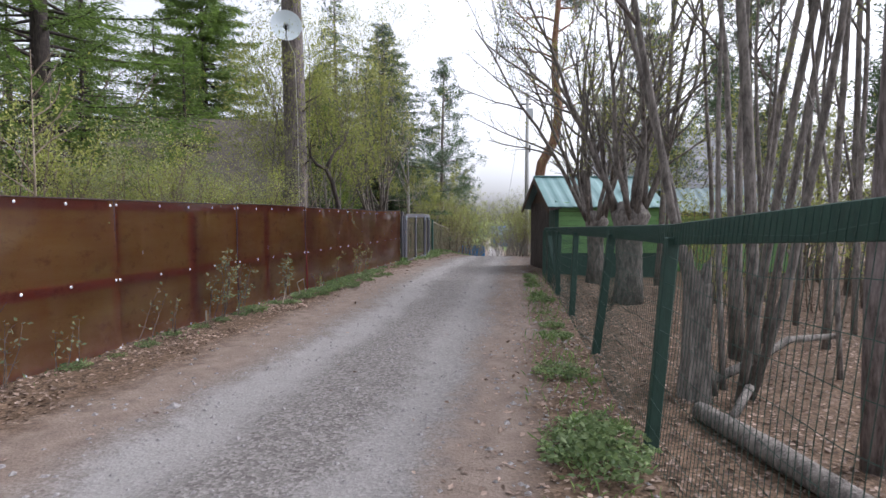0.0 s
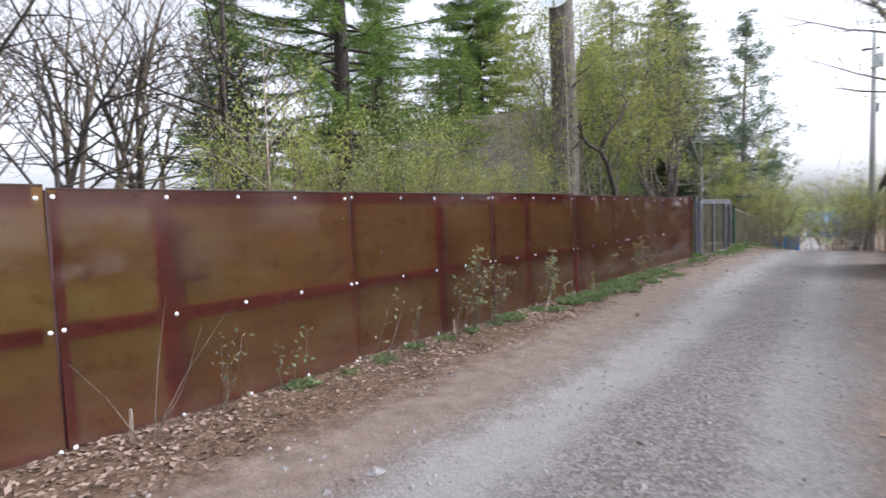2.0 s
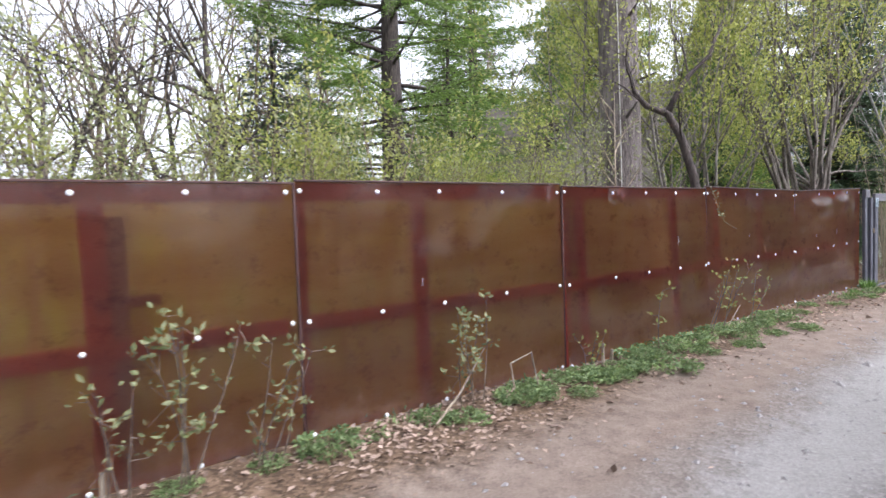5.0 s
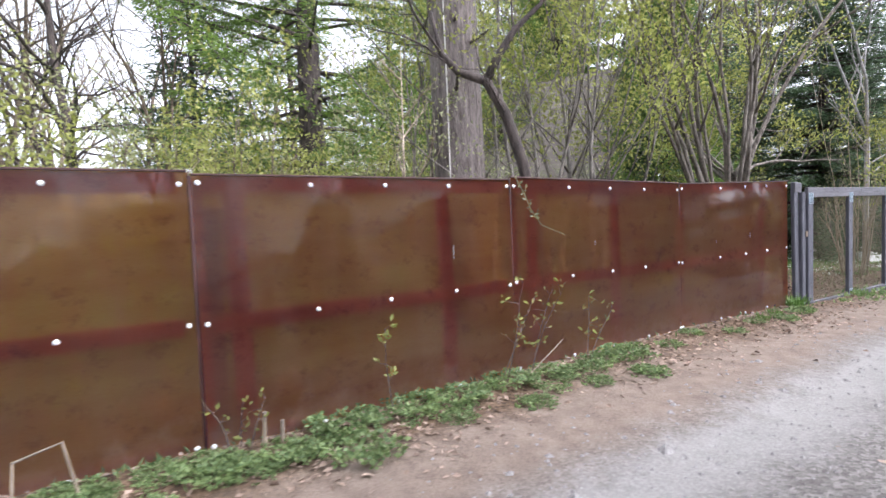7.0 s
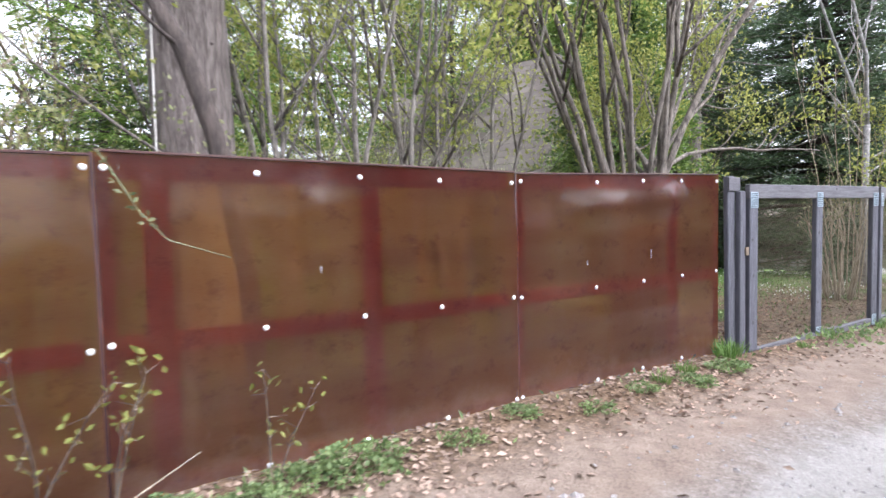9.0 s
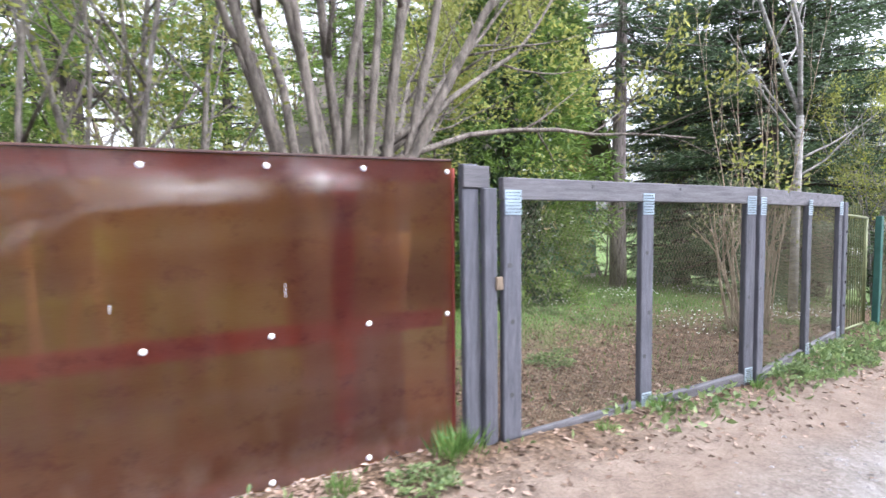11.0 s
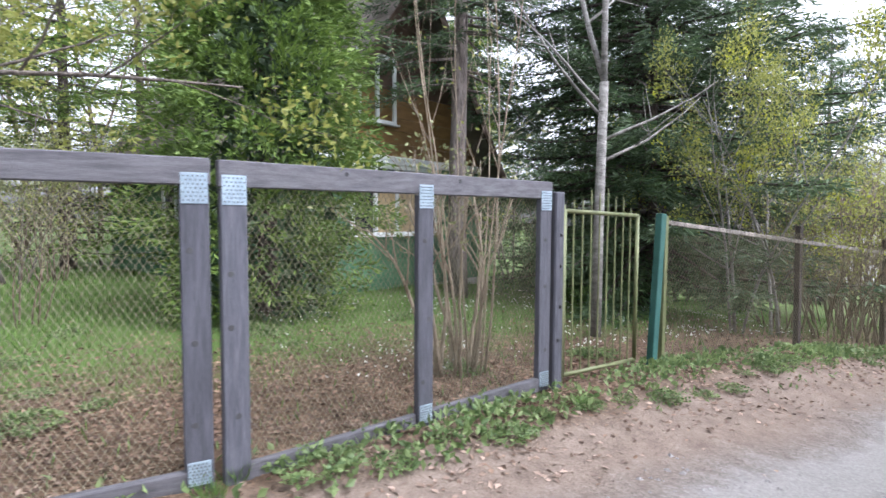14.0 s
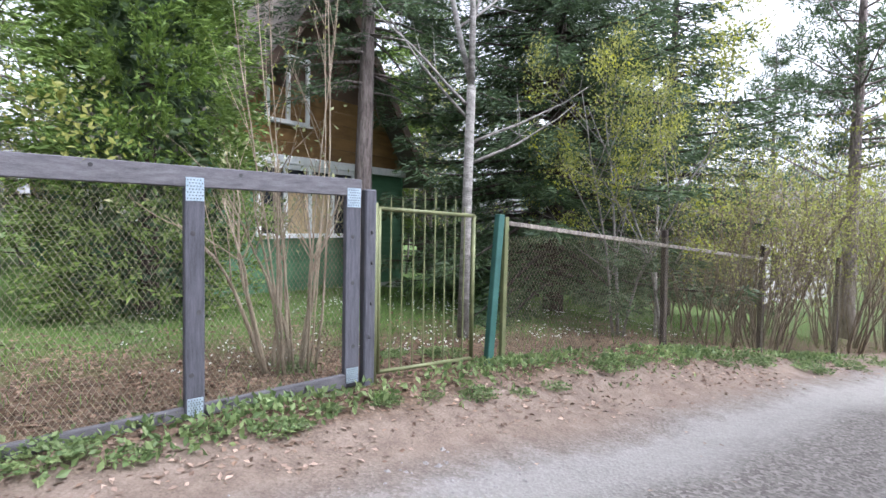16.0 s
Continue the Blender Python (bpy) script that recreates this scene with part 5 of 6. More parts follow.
def crooked_tree():
    b = np.array((-0.45, 13.95, -0.05))
    t = thing("crooked_tree", b, "dark crooked little tree beside the old pine", "tree")
    g, tips = Geo(), []
    g.tube([b, (-0.47, 13.9, 1.0), (-0.52, 13.76, 1.9), (-0.60, 13.62, 2.4), (-0.71, 13.48, 2.72), (-0.86, 13.25, 2.82), (-0.95, 13.12, 3.0), (-1.0, 13.05, 3.4)], [0.07, 0.062, 0.058, 0.055, 0.05, 0.04, 0.03, 0.014], 8)
    g.tube([(-0.71, 13.48, 2.72), (-0.64, 13.6, 2.98), (-0.55, 13.72, 3.2), (-0.4, 13.95, 3.45), (-0.3, 14.1, 3.9)], [0.046, 0.04, 0.034, 0.022, 0.009], 7)
    spec = dict(levels=2, kids=(5, 3), angle=45, ratio=0.45, wobble=0.14, rise=0.05, **{"from": 0.2})
    for p, d, ln in (((-0.86, 13.25, 2.82), (-0.3, -0.8, 0.3), 1.0), ((-0.95, 13.12, 3.0), (0.2, -0.7, 0.6), 1.1), ((-0.4, 13.95, 3.45), (0.1, 0.6, 0.7), 1.0), ((-0.6, 13.62, 2.4), (0.3, -0.6, 0.2), 0.9), ((-0.55, 13.72, 3.2), (-0.4, 0.1, 0.9), 1.0)):
        grow(g, tips, np.array(p), d, ln, 0.014, 0, spec)
    part("trunk", g, M_BARK_DARK, t, smooth=True)
    part("crown", leaves_at(tips, 4, 0.06, 0.05), M_SPRING, t)


crooked_tree()


def pale_whip(x, y, h):
    z = zg(x, y) - 0.05
    t = thing("young_aspen", (x, y, z), "pale leafless young tree rising behind the fence", "tree", "pale young trees behind the fence")
    g, tips = Geo(), []
    b = np.array((x, y, z))
    g.tube([b, b + (0.02, 0, h * 0.5), b + (0, 0.03, h)], [0.018, 0.012, 0.003], 7)
    spec = dict(levels=1, kids=(5,), angle=35, ratio=0.4, wobble=0.08, rise=0.09, **{"from": 0.3})
    for k in range(7):
        a = rng.uniform(0, 6.28)
        grow(g, tips, b + np.array((0.01, 0.01, h * (0.55 + 0.06 * k))), (math.cos(a) * 0.8, math.sin(a) * 0.8, 0.7), h * 0.24 * (1 - k * 0.08), 0.009, 0, spec)
    part("trunk", g, M_STRAW, t, smooth=True)
    part("crown", leaves_at(tips, 1, 0.03, 0.04), M_BUD, t)


pale_whip(-0.3, 4.9, 3.2)
pale_whip(-0.9, 12.6, 3.0)

# low shrubs behind the fence
low = [(-1.7, 5.6), (-2.0, 6.6), (-1.6, 7.6), (-2.1, 8.5), (-1.7, 9.4), (-2.2, 10.3), (-1.7, 11.2), (-2.1, 12.2), (-3.0, 7.2), (-3.1, 9.6), (-3.0, 11.6), (-1.7, 12.7), (-4.4, 8.4), (-3.6, 13.0), (-6.5, 18.5), (-9, 18), (-10.5, 19.5), (-5.2, 19.6), (-12, 18), (-8.5, 16.5), (-5.5, 17)]
lowp = [broadleaf(low[k], 7, 2.6, 0.016, BUSH, M_BUD if k == 2 else M_SPRING, 16, 0.045, M_TWIG, "shrub", "leafing shrub with thin brown stems behind the fence", "shrub", "shrubs behind the fence", 0.08, 0.2, None, 0.2) for k in range(3)]
for k, (x, y) in enumerate(low[3:]):
    moved(lowp[k % 3], x, y, rng.uniform(0, 6.28), rng.uniform(0.8, 1.1))

# bare trees further left
bare = broadleaf((-9.8, 4.4), 2, 8.5, 0.14, dict(GNARL, kids=(10, 6, 5)), M_BUD, 1, 0.05, M_BARK_DARK, "bare_tree", "bare dark twisted tree behind the fence", spread=0.05, tilt=0.2)
moved(bare, -12.5, 7.2, 2.1, 0.9)
moved(bare, -11.0, 1.8, 4.0, 0.95)
moved(bare, -15.5, 10.0, 5.2, 1.1)
curvy = broadleaf((-9.3, 10.7), 1, 7.0, 0.15, GNARL, M_BUD, 2, 0.05, M_BARK_DARK, "bare_tree", "dark curving tree with bare twigs", spread=0.05, tilt=0.4)
slim = broadleaf((-14, 8), 3, 9, 0.09, OPEN, M_BUD, 2, 0.06, M_TWIG, "slim_tree", "slim grey tree with few opening leaves", "tree", "slim trees in the distance", 0.1, 0.12)
for x, y, s in ((-16, 5, 1.0), (-19, 9, 1.1), (-15, 12.5, 0.9), (-21, 13, 1.2), (-24, 7, 1.2), (-20, 18, 1.1), (-27, 14, 1.3), (-18, 2, 1.0), (-25, 20, 1.3), (-30, 10, 1.4), (-16, 22, 1.0), (-22, 24, 1.2), (-13, 1, 0.9)):
    moved(slim, x, y, rng.uniform(0, 6.28), s)

# birch, willow-like trees and cut bush by the gates
def birch():
    b = np.array((-1.58, 25.6, -0.2))
    t = thing("birch_tree", b, "slim grey-barked tree forking above the gate", "tree")
    g, tips = Geo(), []
    fork = b + np.array((0.02, 0.04, 3.15))
    g.tube([b, b + (0.0, 0.02, 1.4), fork], [0.075, 0.062, 0.055], 9)
    spec = dict(levels=2, kids=(7, 4), angle=48, ratio=0.42, wobble=0.07, rise=0.05, **{"from": 0.1})
    grow(g, tips, fork, (0.05, 0.02, 1), 5.2, 0.042, 0, spec)
    grow(g, tips, fork, (-0.16, -0.02, 1), 5.0, 0.038, 0, spec)
    for d, z, ln in (((-0.3, -0.8, 0.75), 2.75, 2.1), ((0.2, 0.9, 0.35), 2.2, 1.9), ((0.25, 0.85, 0.5), 2.45, 1.8), ((-0.2, -0.8, 0.5), 2.9, 1.6)):
        grow(g, tips, b + np.array((0, 0.02, z)), d, ln, 0.022, 1, dict(spec, kids=(7, 5), levels=2))
    part("trunk", g, M_BARK_PALE, t, smooth=True)
    part("crown", leaves_at(tips, 1, 0.05, 0.05), M_BUD, t)


birch()
broadleaf((-1.4, 28.3), 3, 4.3, 0.032, FINE, M_SPRING, 32, 0.046, M_BARK_PALE, "bird_cherry", "small leafing tree with yellow-green tufts", spread=0.08, tilt=0.16, extra=12)
broadleaf((-1.2, 29.0), 2, 4.4, 0.034, FINE, M_SPRING, 26, 0.046, M_BARK_PALE, "bird_cherry", "small leafing tree with pale forked trunk", spread=0.08, tilt=0.16, extra=9)
broadleaf((-1.0, 23.2), 11, 1.95, 0.024, dict(BUSH, kids=(5, 3), angle=24, **{"from": 0.55}), M_BUD, 3, 0.05, M_STRAW, "cut_bush", "pale cut-back bush with straw-coloured shoots", "shrub", spread=0.06, tilt=0.16, base_spread=0.16)
broadleaf((-0.95, 23.35), 6, 4.2, 0.013, dict(TALL, kids=(5, 3), angle=25), M_SPRING, 1, 0.05, M_STRAW, "cut_bush", "tall pale shoots rising from a cut bush", "shrub", spread=0.05, tilt=0.12, base_spread=0.12)
brush = broadleaf((-0.75, 29.7), 12, 2.6, 0.014, dict(BUSH, angle=26), M_SPRING, 4, 0.045, M_TWIG, "brush", "bare brown brushwood with few leaves at the fence", "shrub", "brushwood along the fence", 0.06, 0.26, None, 0.25)
for x, y, s in ((-0.9, 31.2, 1.0), (-0.3, 30.4, 0.8), (-1.5, 32.5, 1.2), (-0.5, 33.4, 1.1), (-1.2, 35, 1.2), (-0.6, 36.5, 1.2), (-2.5, 33.8, 1.3), (-2.2, 31, 1.1), (-3.2, 36, 1.4)):
    moved(brush, x, y, rng.uniform(0, 6.28), s * 1.15)
thicket = broadleaf((-3.3, 41), 5, 6.0, 0.05, dict(BUSH, kids=(10, 5)), M_SPRING, 9, 0.105, M_BARK_GREY, "thicket_tree", "leafing tree in the thicket along the lane", "tree", "thicket along the lane", 0.12, 0.16, None, 0.3)
for x, y, s in ((-1.7, 40, 0.7), (-1.3, 46, 0.75), (-1.6, 52, 0.85), (-2.4, 59, 0.9), (-3.4, 67, 1.0), (-0.4, 86, 1.0), (2.6, 88, 1.1), (5.2, 84, 1.2), (8.5, 80, 1.2), (-3.0, 46, 1.0), (-4.6, 52, 1.1), (-6, 60, 1.1), (-7.5, 70, 1.2), (3.4, 29.0, 0.50), (3.3, 31.6, 0.55), (3.0, 35.5, 0.6), (2.6, 40, 0.7), (1.6, 47, 0.75), (0.6, 55, 0.8), (-0.8, 64, 0.8), (-9, 44, 1.2), (-12, 38, 1.2), (-7, 35, 0.9), (-17, 33, 1.3), (-10, 31, 0.9), (-14.5, 20.5, 0.7), (-12.5, 21.5, 0.6), (-10.4, 18.9, 0.6), (-11.6, 17.6, 0.6), (9.6, 22.5, 0.9), (11.8, 17.0, 0.75), (13.2, 20, 0.95), (7.6, 21.5, 0.7), (10.6, 14.6, 0.6), (16, 22, 0.9), (14, 27, 0.8), (18, 14, 1.0), (20, 8, 1.1)):
    moved(thicket, x, y, rng.uniform(0, 6.28), s)
far_spruce = conifer((-5, 34.5), 11.5, 3.6, 0.2, M_SPRUCE, M_BARK_DARK, "spruce_tree", "dark spruce standing in the far woods", 0.06, 0.42, 7, 0.22, 0.28, 0.28, 0.92, 0.7, per=4)
far_fir = conifer((-18, 24.5), 16, 4.2, 0.3, M_LARCH, M_BARK_DARK, "fir_tree", "bright green fir standing in the far woods", 0.06, 0.50, 7, 0.24, 0.28, 0.22, 0.92, 0.65, per=5)
for x, y, s in ((-15.4, 13.6, 0.9), (-7.5, 74, 0.62), (-9.5, 82, 0.8), (-9, 33.5, 1.1), (-13, 40, 1.2), (9, 39, 1.0), (-20, 36, 1.3), (12, 44, 1.1), (1.5, 90, 0.7), (-14.5, 95, 1.1), (17, 40, 1.2), (22, 30, 1.2)):
    moved(far_spruce, x, y, rng.uniform(0, 6.28), s, label="dark spruce standing in the far woods")
for x, y, s in ((-13.5, 19.6, 0.65), (-11.0, 22.6, 0.6), (-24, 30, 1.1), (-30, 22, 1.1), (-26, 40, 1.2), (-33, 34, 1.2)):
    moved(far_fir, x, y, rng.uniform(0, 6.28), s, label="bright green fir standing in the far woods")
for x, y, s in ((9.0, 25.5, 0.8), (12.5, 23.5, 0.85), (16.0, 19.0, 0.85), (14, 33, 0.9), (19, 24, 0.9), (10, 50, 1.1), (-20, 50, 1.0), (-11, 52, 1.0), (-3.5, 58, 0.7), (23, 18, 0.9)):
    moved(pine, x, y, rng.uniform(0, 6.28), s, label="open-crowned pine standing in the far woods")


def orange_pine():
    b = np.array((4.45, 28.5, -0.9))
    t = thing("pine_tree", b, "bent orange-barked pine beside the lane", "tree")
    g, tips = Geo(), []
    pts = np.array([(0, 0, 0), (-0.05, 0, 3.0), (0.1, 0, 5.0), (0.75, 0, 6.2), (0.95, 0, 7.6), (0.75, 0, 9.2), (0.7, 0, 11.0), (0.9, 0, 13.5), (0.95, 0, 15)], float)
    s = np.linspace(0, 1, 28)
    k = np.linspace(0, 1, len(pts))
    p = np.stack([np.interp(s, k, pts[:, c]) for c in range(3)], -1) + b
    g.tube(p, np.interp(s, [0, 0.5, 1], [0.27, 0.22, 0.08]), 10)
    spec = dict(levels=2, kids=(6, 4), angle=45, ratio=0.45, wobble=0.14, rise=0.05, **{"from": 0.3})
    for h, dx, ln in ((7.8, 0.9, 2.4), (8.4, -0.9, 2.6), (9.5, 1, 2.2), (10.2, -1, 2.8), (11, -0.9, 3.6), (11.5, 0.8, 2.6), (12, -1, 3.0), (12.6, 1, 2.2), (13.2, -0.8, 2.2), (13.6, 0.8, 2.0), (9.0, 0.3, 2.0), (12.2, 0.2, 2.0)):
        grow(g, tips, b + np.array([0.75, 0, h]), (dx, rng.normal() * 0.5, 0.45), ln, 0.06, 0, spec)
    part("trunk", g, M_BARK_ORANGE, t, smooth=True)
    part("crown", leaves_at(tips, 34, 0.2, 0.15, 0.2), M_PINE, t)


orange_pine()

# trees behind the green fence: place by distance along and across the lane
trunks = [(6.9, 7.0, 0.065), (6.75, 5.9, 0.06), (6.95, 6.9, 0.06), (7.55, 7.9, 0.065), (8.5, 9.3, 0.07), (8.2, 7.7, 0.06), (9.0, 8.7, 0.07), (9.8, 9.5, 0.07), (9.2, 13.2, 0.14), (7.4, 14.0, 0.09), (11.0, 13.0, 0.12), (12.0, 10.5, 0.09), (7.9, 11.2, 0.08), (13.5, 15, 0.12), (7.2, 12.4, 0.06), (8.9, 11.6, 0.05), (10.4, 11.2, 0.06), (9.9, 14.6, 0.08), (11.6, 15.6, 0.09), (7.0, 16.8, 0.08), (12.8, 12.6, 0.08), (8.0, 9.8, 0.05), (10.9, 9.0, 0.06), (12.6, 8.6, 0.07), (7.7, 6.3, 0.045), (8.4, 6.5, 0.05)]
tallp = [broadleaf(trunks[k][:2], 1, 10.5, 0.06, TALL, M_SPRING, 12, 0.055, M_BARK_GREY, "grey_alder", "slim grey trunk with bare twigs behind the green fence", "tree", "slim trees behind the green fence", 0.06, 0.35) for k in range(4)]
for k, (x, y, r) in enumerate(trunks[4:]):
    moved(tallp[k % 4], x, y, rng.uniform(0, 6.28), r / 0.075 * 1.0)
broadleaf((6.85, 4.1), 1, 10, 0.085, dict(TALL, **{"from": 0.6}), M_BUD, 1, 0.05, M_BARK_PINE, "pine_tree", "reddish scaly trunk close behind the green fence", spread=0.06, tilt=0.1)
broadleaf((6.42, 5.55), 5, 8.5, 0.045, TALL, M_SPRING, 4, 0.05, M_BARK_GREY, "grey_alder", "clump of slim grey trunks behind the green fence", "tree", "slim trees behind the green fence", 0.06, 0.22, None, 0.16)


def pollard(x, y, h, r, label):
    z = zg(x, y) - 0.1
    b = np.array((x, y, z))
    t = thing("pollard_tree", b, label, "tree")
    g, tips = Geo(), []
    g.tube([b, b + (0.02, 0, h * 0.4), b + (0, 0.03, h * 0.8), b + (0.03, 0, h), b + (0.03, 0, h + 0.25)], [r * 1.25, r, r * 1.05, r * 1.5, r * 0.9], 12)
    for k in range(12):
        a = 6.283 * k / 12 + rng.normal() * 0.3
        q = b + np.array([math.cos(a) * r * 1.1, math.sin(a) * r * 1.1, h + rng.uniform(-0.15, 0.2)])
        g.tube([b + (0, 0, h), q], [r * 0.6, r * 0.45], 7)
        grow(g, tips, q, (math.cos(a) * 0.3, math.sin(a) * 0.3, 1.0), rng.uniform(3, 5.5), rng.uniform(0.04, 0.07), 0, dict(levels=2, kids=(8, 5), angle=36, ratio=0.4, wobble=0.1, rise=0.06, **{"from": 0.15}))
    part("trunk", g, M_BARK_GREY, t, smooth=True)
    part("crown", leaves_at(tips, 8, 0.08, 0.055), M_SPRING, t)


pollard(6.3, 11.0, 1.75, 0.24, "knobbly pollarded tree with a thick cut head")
pollard(5.95, 13.9, 1.6, 0.19, "smaller pollarded tree beside the green fence")


def stump_and_log():
    x, y = 6.05, 5.25
    z = zg(x, y)
    t = thing("tree_stump", (x, y, z), "tall split grey stump behind the green fence", "stump")
    g = Geo()
    n = 14
    a = np.arange(n) * 6.2832 / n
    rr = 0.115 * (1 + 0.15 * np.sin(a * 5) + rng.normal(size=n) * 0.06)
    hs = [(-0.1, 1.25), (0.3, 1.0), (0.7, 0.95), (1.0, 0.95), (1.15, 0.9)]
    v = []
    for i, (h, s) in enumerate(hs):
        for j in range(n):
            hh = h if i < 4 else h + 0.14 * math.sin(a[j] * 2 + 1) + rng.uniform(-0.05, 0.05)
            v.append((x + math.cos(a[j]) * rr[j] * s, y + math.sin(a[j]) * rr[j] * s, z + hh))
    q = [[i * n + j, i * n + (j + 1) % n, (i + 1) * n + (j + 1) % n, (i + 1) * n + j] for i in range(len(hs) - 1) for j in range(n)]
    v.append((x, y, z + 0.95))
    g.add(v, q, [[(len(hs) - 1) * n + j, (len(hs) - 1) * n + (j + 1) % n, len(v) - 1] for j in range(n)])
    part("trunk", g, M_BARK_GREY, t)
    solo("fallen_log", Geo().tube([(5.95, 4.75, zg(5.95, 4.75) + 0.07), (6.2, 4.0, zg(6.2, 4) + 0.09), (6.5, 3.2, zg(6.5, 3.2) + 0.08)], [0.07, 0.085, 0.075], 10), M_BARK_GREY, "weathered grey log lying on dead leaves", "log", smooth=True)
    solo("fallen_branch", Geo().tube([(6.1, 5.6, -0.08), (6.7, 5.9, 0.12), (7.2, 6.3, 0.28), (7.7, 6.4, 0.32)], [0.05, 0.045, 0.04, 0.03], 7), M_BARK_GREY, "grey crooked branch lying among trunks", "branch", smooth=True)
    solo("fallen_branch", Geo().tube([(6.25, 4.9, -0.08), (6.5, 5.3, 0.05), (6.6, 5.7, -0.06)], [0.035, 0.04, 0.02], 7), M_BARK_GREY, "short grey branch on dead leaves", "branch", smooth=True)


stump_and_log()
under = broadleaf((8.2, 12.5), 10, 2.2, 0.012, BUSH, M_SPRING, 5, 0.055, M_TWIG, "undergrowth_bush", "thin undergrowth bush with green tufts", "shrub", "undergrowth behind the green fence", 0.08, 0.3, None, 0.3)
for x, y, s in ((9.5, 10.5, 0.9), (7.5, 9.3, 0.6), (10.5, 8.2, 1.0), (11.5, 12, 1.1), (8.8, 15.4, 1.0), (12.5, 7.5, 1.2), (10.0, 6.0, 0.9), (4.35, 17.5, 0.7), (4.1, 20.5, 0.9), (4.0, 23.0, 1.0), (4.0, 25.5, 1.0), (14, 9, 1.2)):
    if not (x < 5 and y < 25):
        moved(under, x, y, rng.uniform(0, 6.28), s)

old = thing("old_stump", (-3.75, 18.65, -0.05), "tall dark broken stump behind the timber gate", "stump")
part("trunk", Geo().tube([(-3.75, 18.65, -0.15), (-3.77, 18.65, 0.5), (-3.73, 18.67, 1.2), (-3.75, 18.67, 1.7)], [0.20, 0.165, 0.16, 0.13], 12), M_BARK_DARK, old, smooth=True)
back = thing("sheet_panel", (-3.3, 18.3, -0.05), "rusty brown sheet standing behind the gate", "panel")
part("sheet", oriented_box((-3.3, 18.28, -0.08), (-3.3, 18.28, 1.5), 0.5, 0.012, (0.6, 1.0, 0), 0.002), M_SEAM, back)
part("stake", oriented_box((-3.36, 18.5, -0.15), (-3.36, 18.5, 1.55), 0.05, 0.05, (1, 0, 0), 0.004), M_GREYWOOD, back)


# ---- small plants along the laminate fence ----
def sapling(x, y, h, stems, leaf, per, label, name="sapling", lean=(0.1, 0.0)):
    z = zg(x, y) - 0.02
    t = thing(name, (x, y, z), label, "sapling", "saplings by the fence")
    g, pos = Geo(), []
    for k in range(stems):
        a = rng.uniform(0, 6.28)
        d = unit(np.array([abs(math.cos(a)) * 0.12 + lean[0] * 0.6, math.sin(a) * 0.3 + lean[1], 1.0]))
        hh = h * rng.uniform(0.8, 1.0)
        pts = [np.array((x, y, z)) + np.array([0, rng.normal() * 0.05, 0])]
        for i in range(5):
            d = unit(d + rng.normal(size=3) * 0.08)
            pts.append(pts[-1] + d * hh / 5)
        g.tube(pts, np.linspace(0.007, 0.002, 6), 4)
        for i in range(2, 6):
            for _ in range(2):
                e = pts[i] + unit(rng.normal(size=3) + np.array([0.2, 0, 0.6])) * rng.uniform(0.05, 0.16) * h
                g.tube([pts[i], e], [0.003, 0.0015], 3)
                for _ in range(per):
                    pos.append(e + rng.normal(size=3) * 0.016)
    part("twig", g, M_TWIG, t)
    part("foliage", Geo().leaves(pos, 0.052, None, 0.5, 0.5), leaf, t)


for x, y, h, s, m, n in ((0.18, 4.75, 0.5, 3, M_BUD, 1), (0.2, 5.75, 0.75, 2, M_BUD, 1), (0.22, 7.0, 0.75, 3, M_BUD, 2), (0.2, 7.35, 1.0, 5, M_BUD, 4), (0.2, 7.75, 0.8, 3, M_BUD, 3), (0.2, 9.32, 0.78, 5, M_BUD, 4),
                         (0.18, 6.3, 0.5, 2, M_BUD, 1), (0.16, 10.75, 0.4, 3, M_SPRING, 1), (0.2, 11.85, 0.75, 1, M_SPRING, 3), (0.18, 12.8, 0.92, 2, M_SPRING, 2), (0.17, 13.2, 0.82, 2, M_SPRING, 2), (0.18, 13.85, 0.65, 2, M_SPRING, 2), (0.2, 7.8, 0.5, 2, M_BUD, 1), (0.16, 4.1, 0.6, 3, M_BUD, 1)):
    sapling(x, y, h, s, m, n, "thin sapling with small opening leaves at the fence")
solo("hanging_vine", Geo().tube([(0.03, 13.15, 1.72), (0.05, 13.22, 1.6), (0.05, 13.3, 1.45), (0.06, 13.42, 1.3), (0.07, 13.7, 1.2)], [0.004, 0.004, 0.003, 0.003, 0.002], 4).leaves(np.array([(0.05, 13.18, 1.66), (0.06, 13.22, 1.58), (0.06, 13.26, 1.52), (0.06, 13.3, 1.46), (0.07, 13.33, 1.4), (0.06, 13.36, 1.36)]).repeat(4, 0) + rng.normal(size=(24, 3)) * 0.012, 0.04), M_BUD, "dry vine hanging over the laminate fence", "vine")
solo("bent_rod", Geo().tube([(0.30, 9.55, zg(0.3, 9.55)), (0.30, 9.69, 0.12), (0.25, 9.70, 0.30), (0.28, 9.90, 0.36), (0.30, 9.96, 0.05)], 0.008, 6), M_STRAW, "bent straw-coloured rod stuck in the verge", "rod")
solo("dry_stick", Geo().tube([(0.35, 8.9, zg(0.35, 8.9) + 0.02), (0.25, 9.2, 0.18), (0.18, 9.5, 0.45)], [0.009, 0.008, 0.004], 5), M_STRAW, "dry stick leaning on the fence", "stick")
solo("dry_stick", Geo().tube([(0.3, 12.9, zg(0.3, 12.9) + 0.02), (0.2, 13.5, 0.3)], [0.007, 0.003], 5), M_STRAW, "dry stick leaning on the fence", "stick")
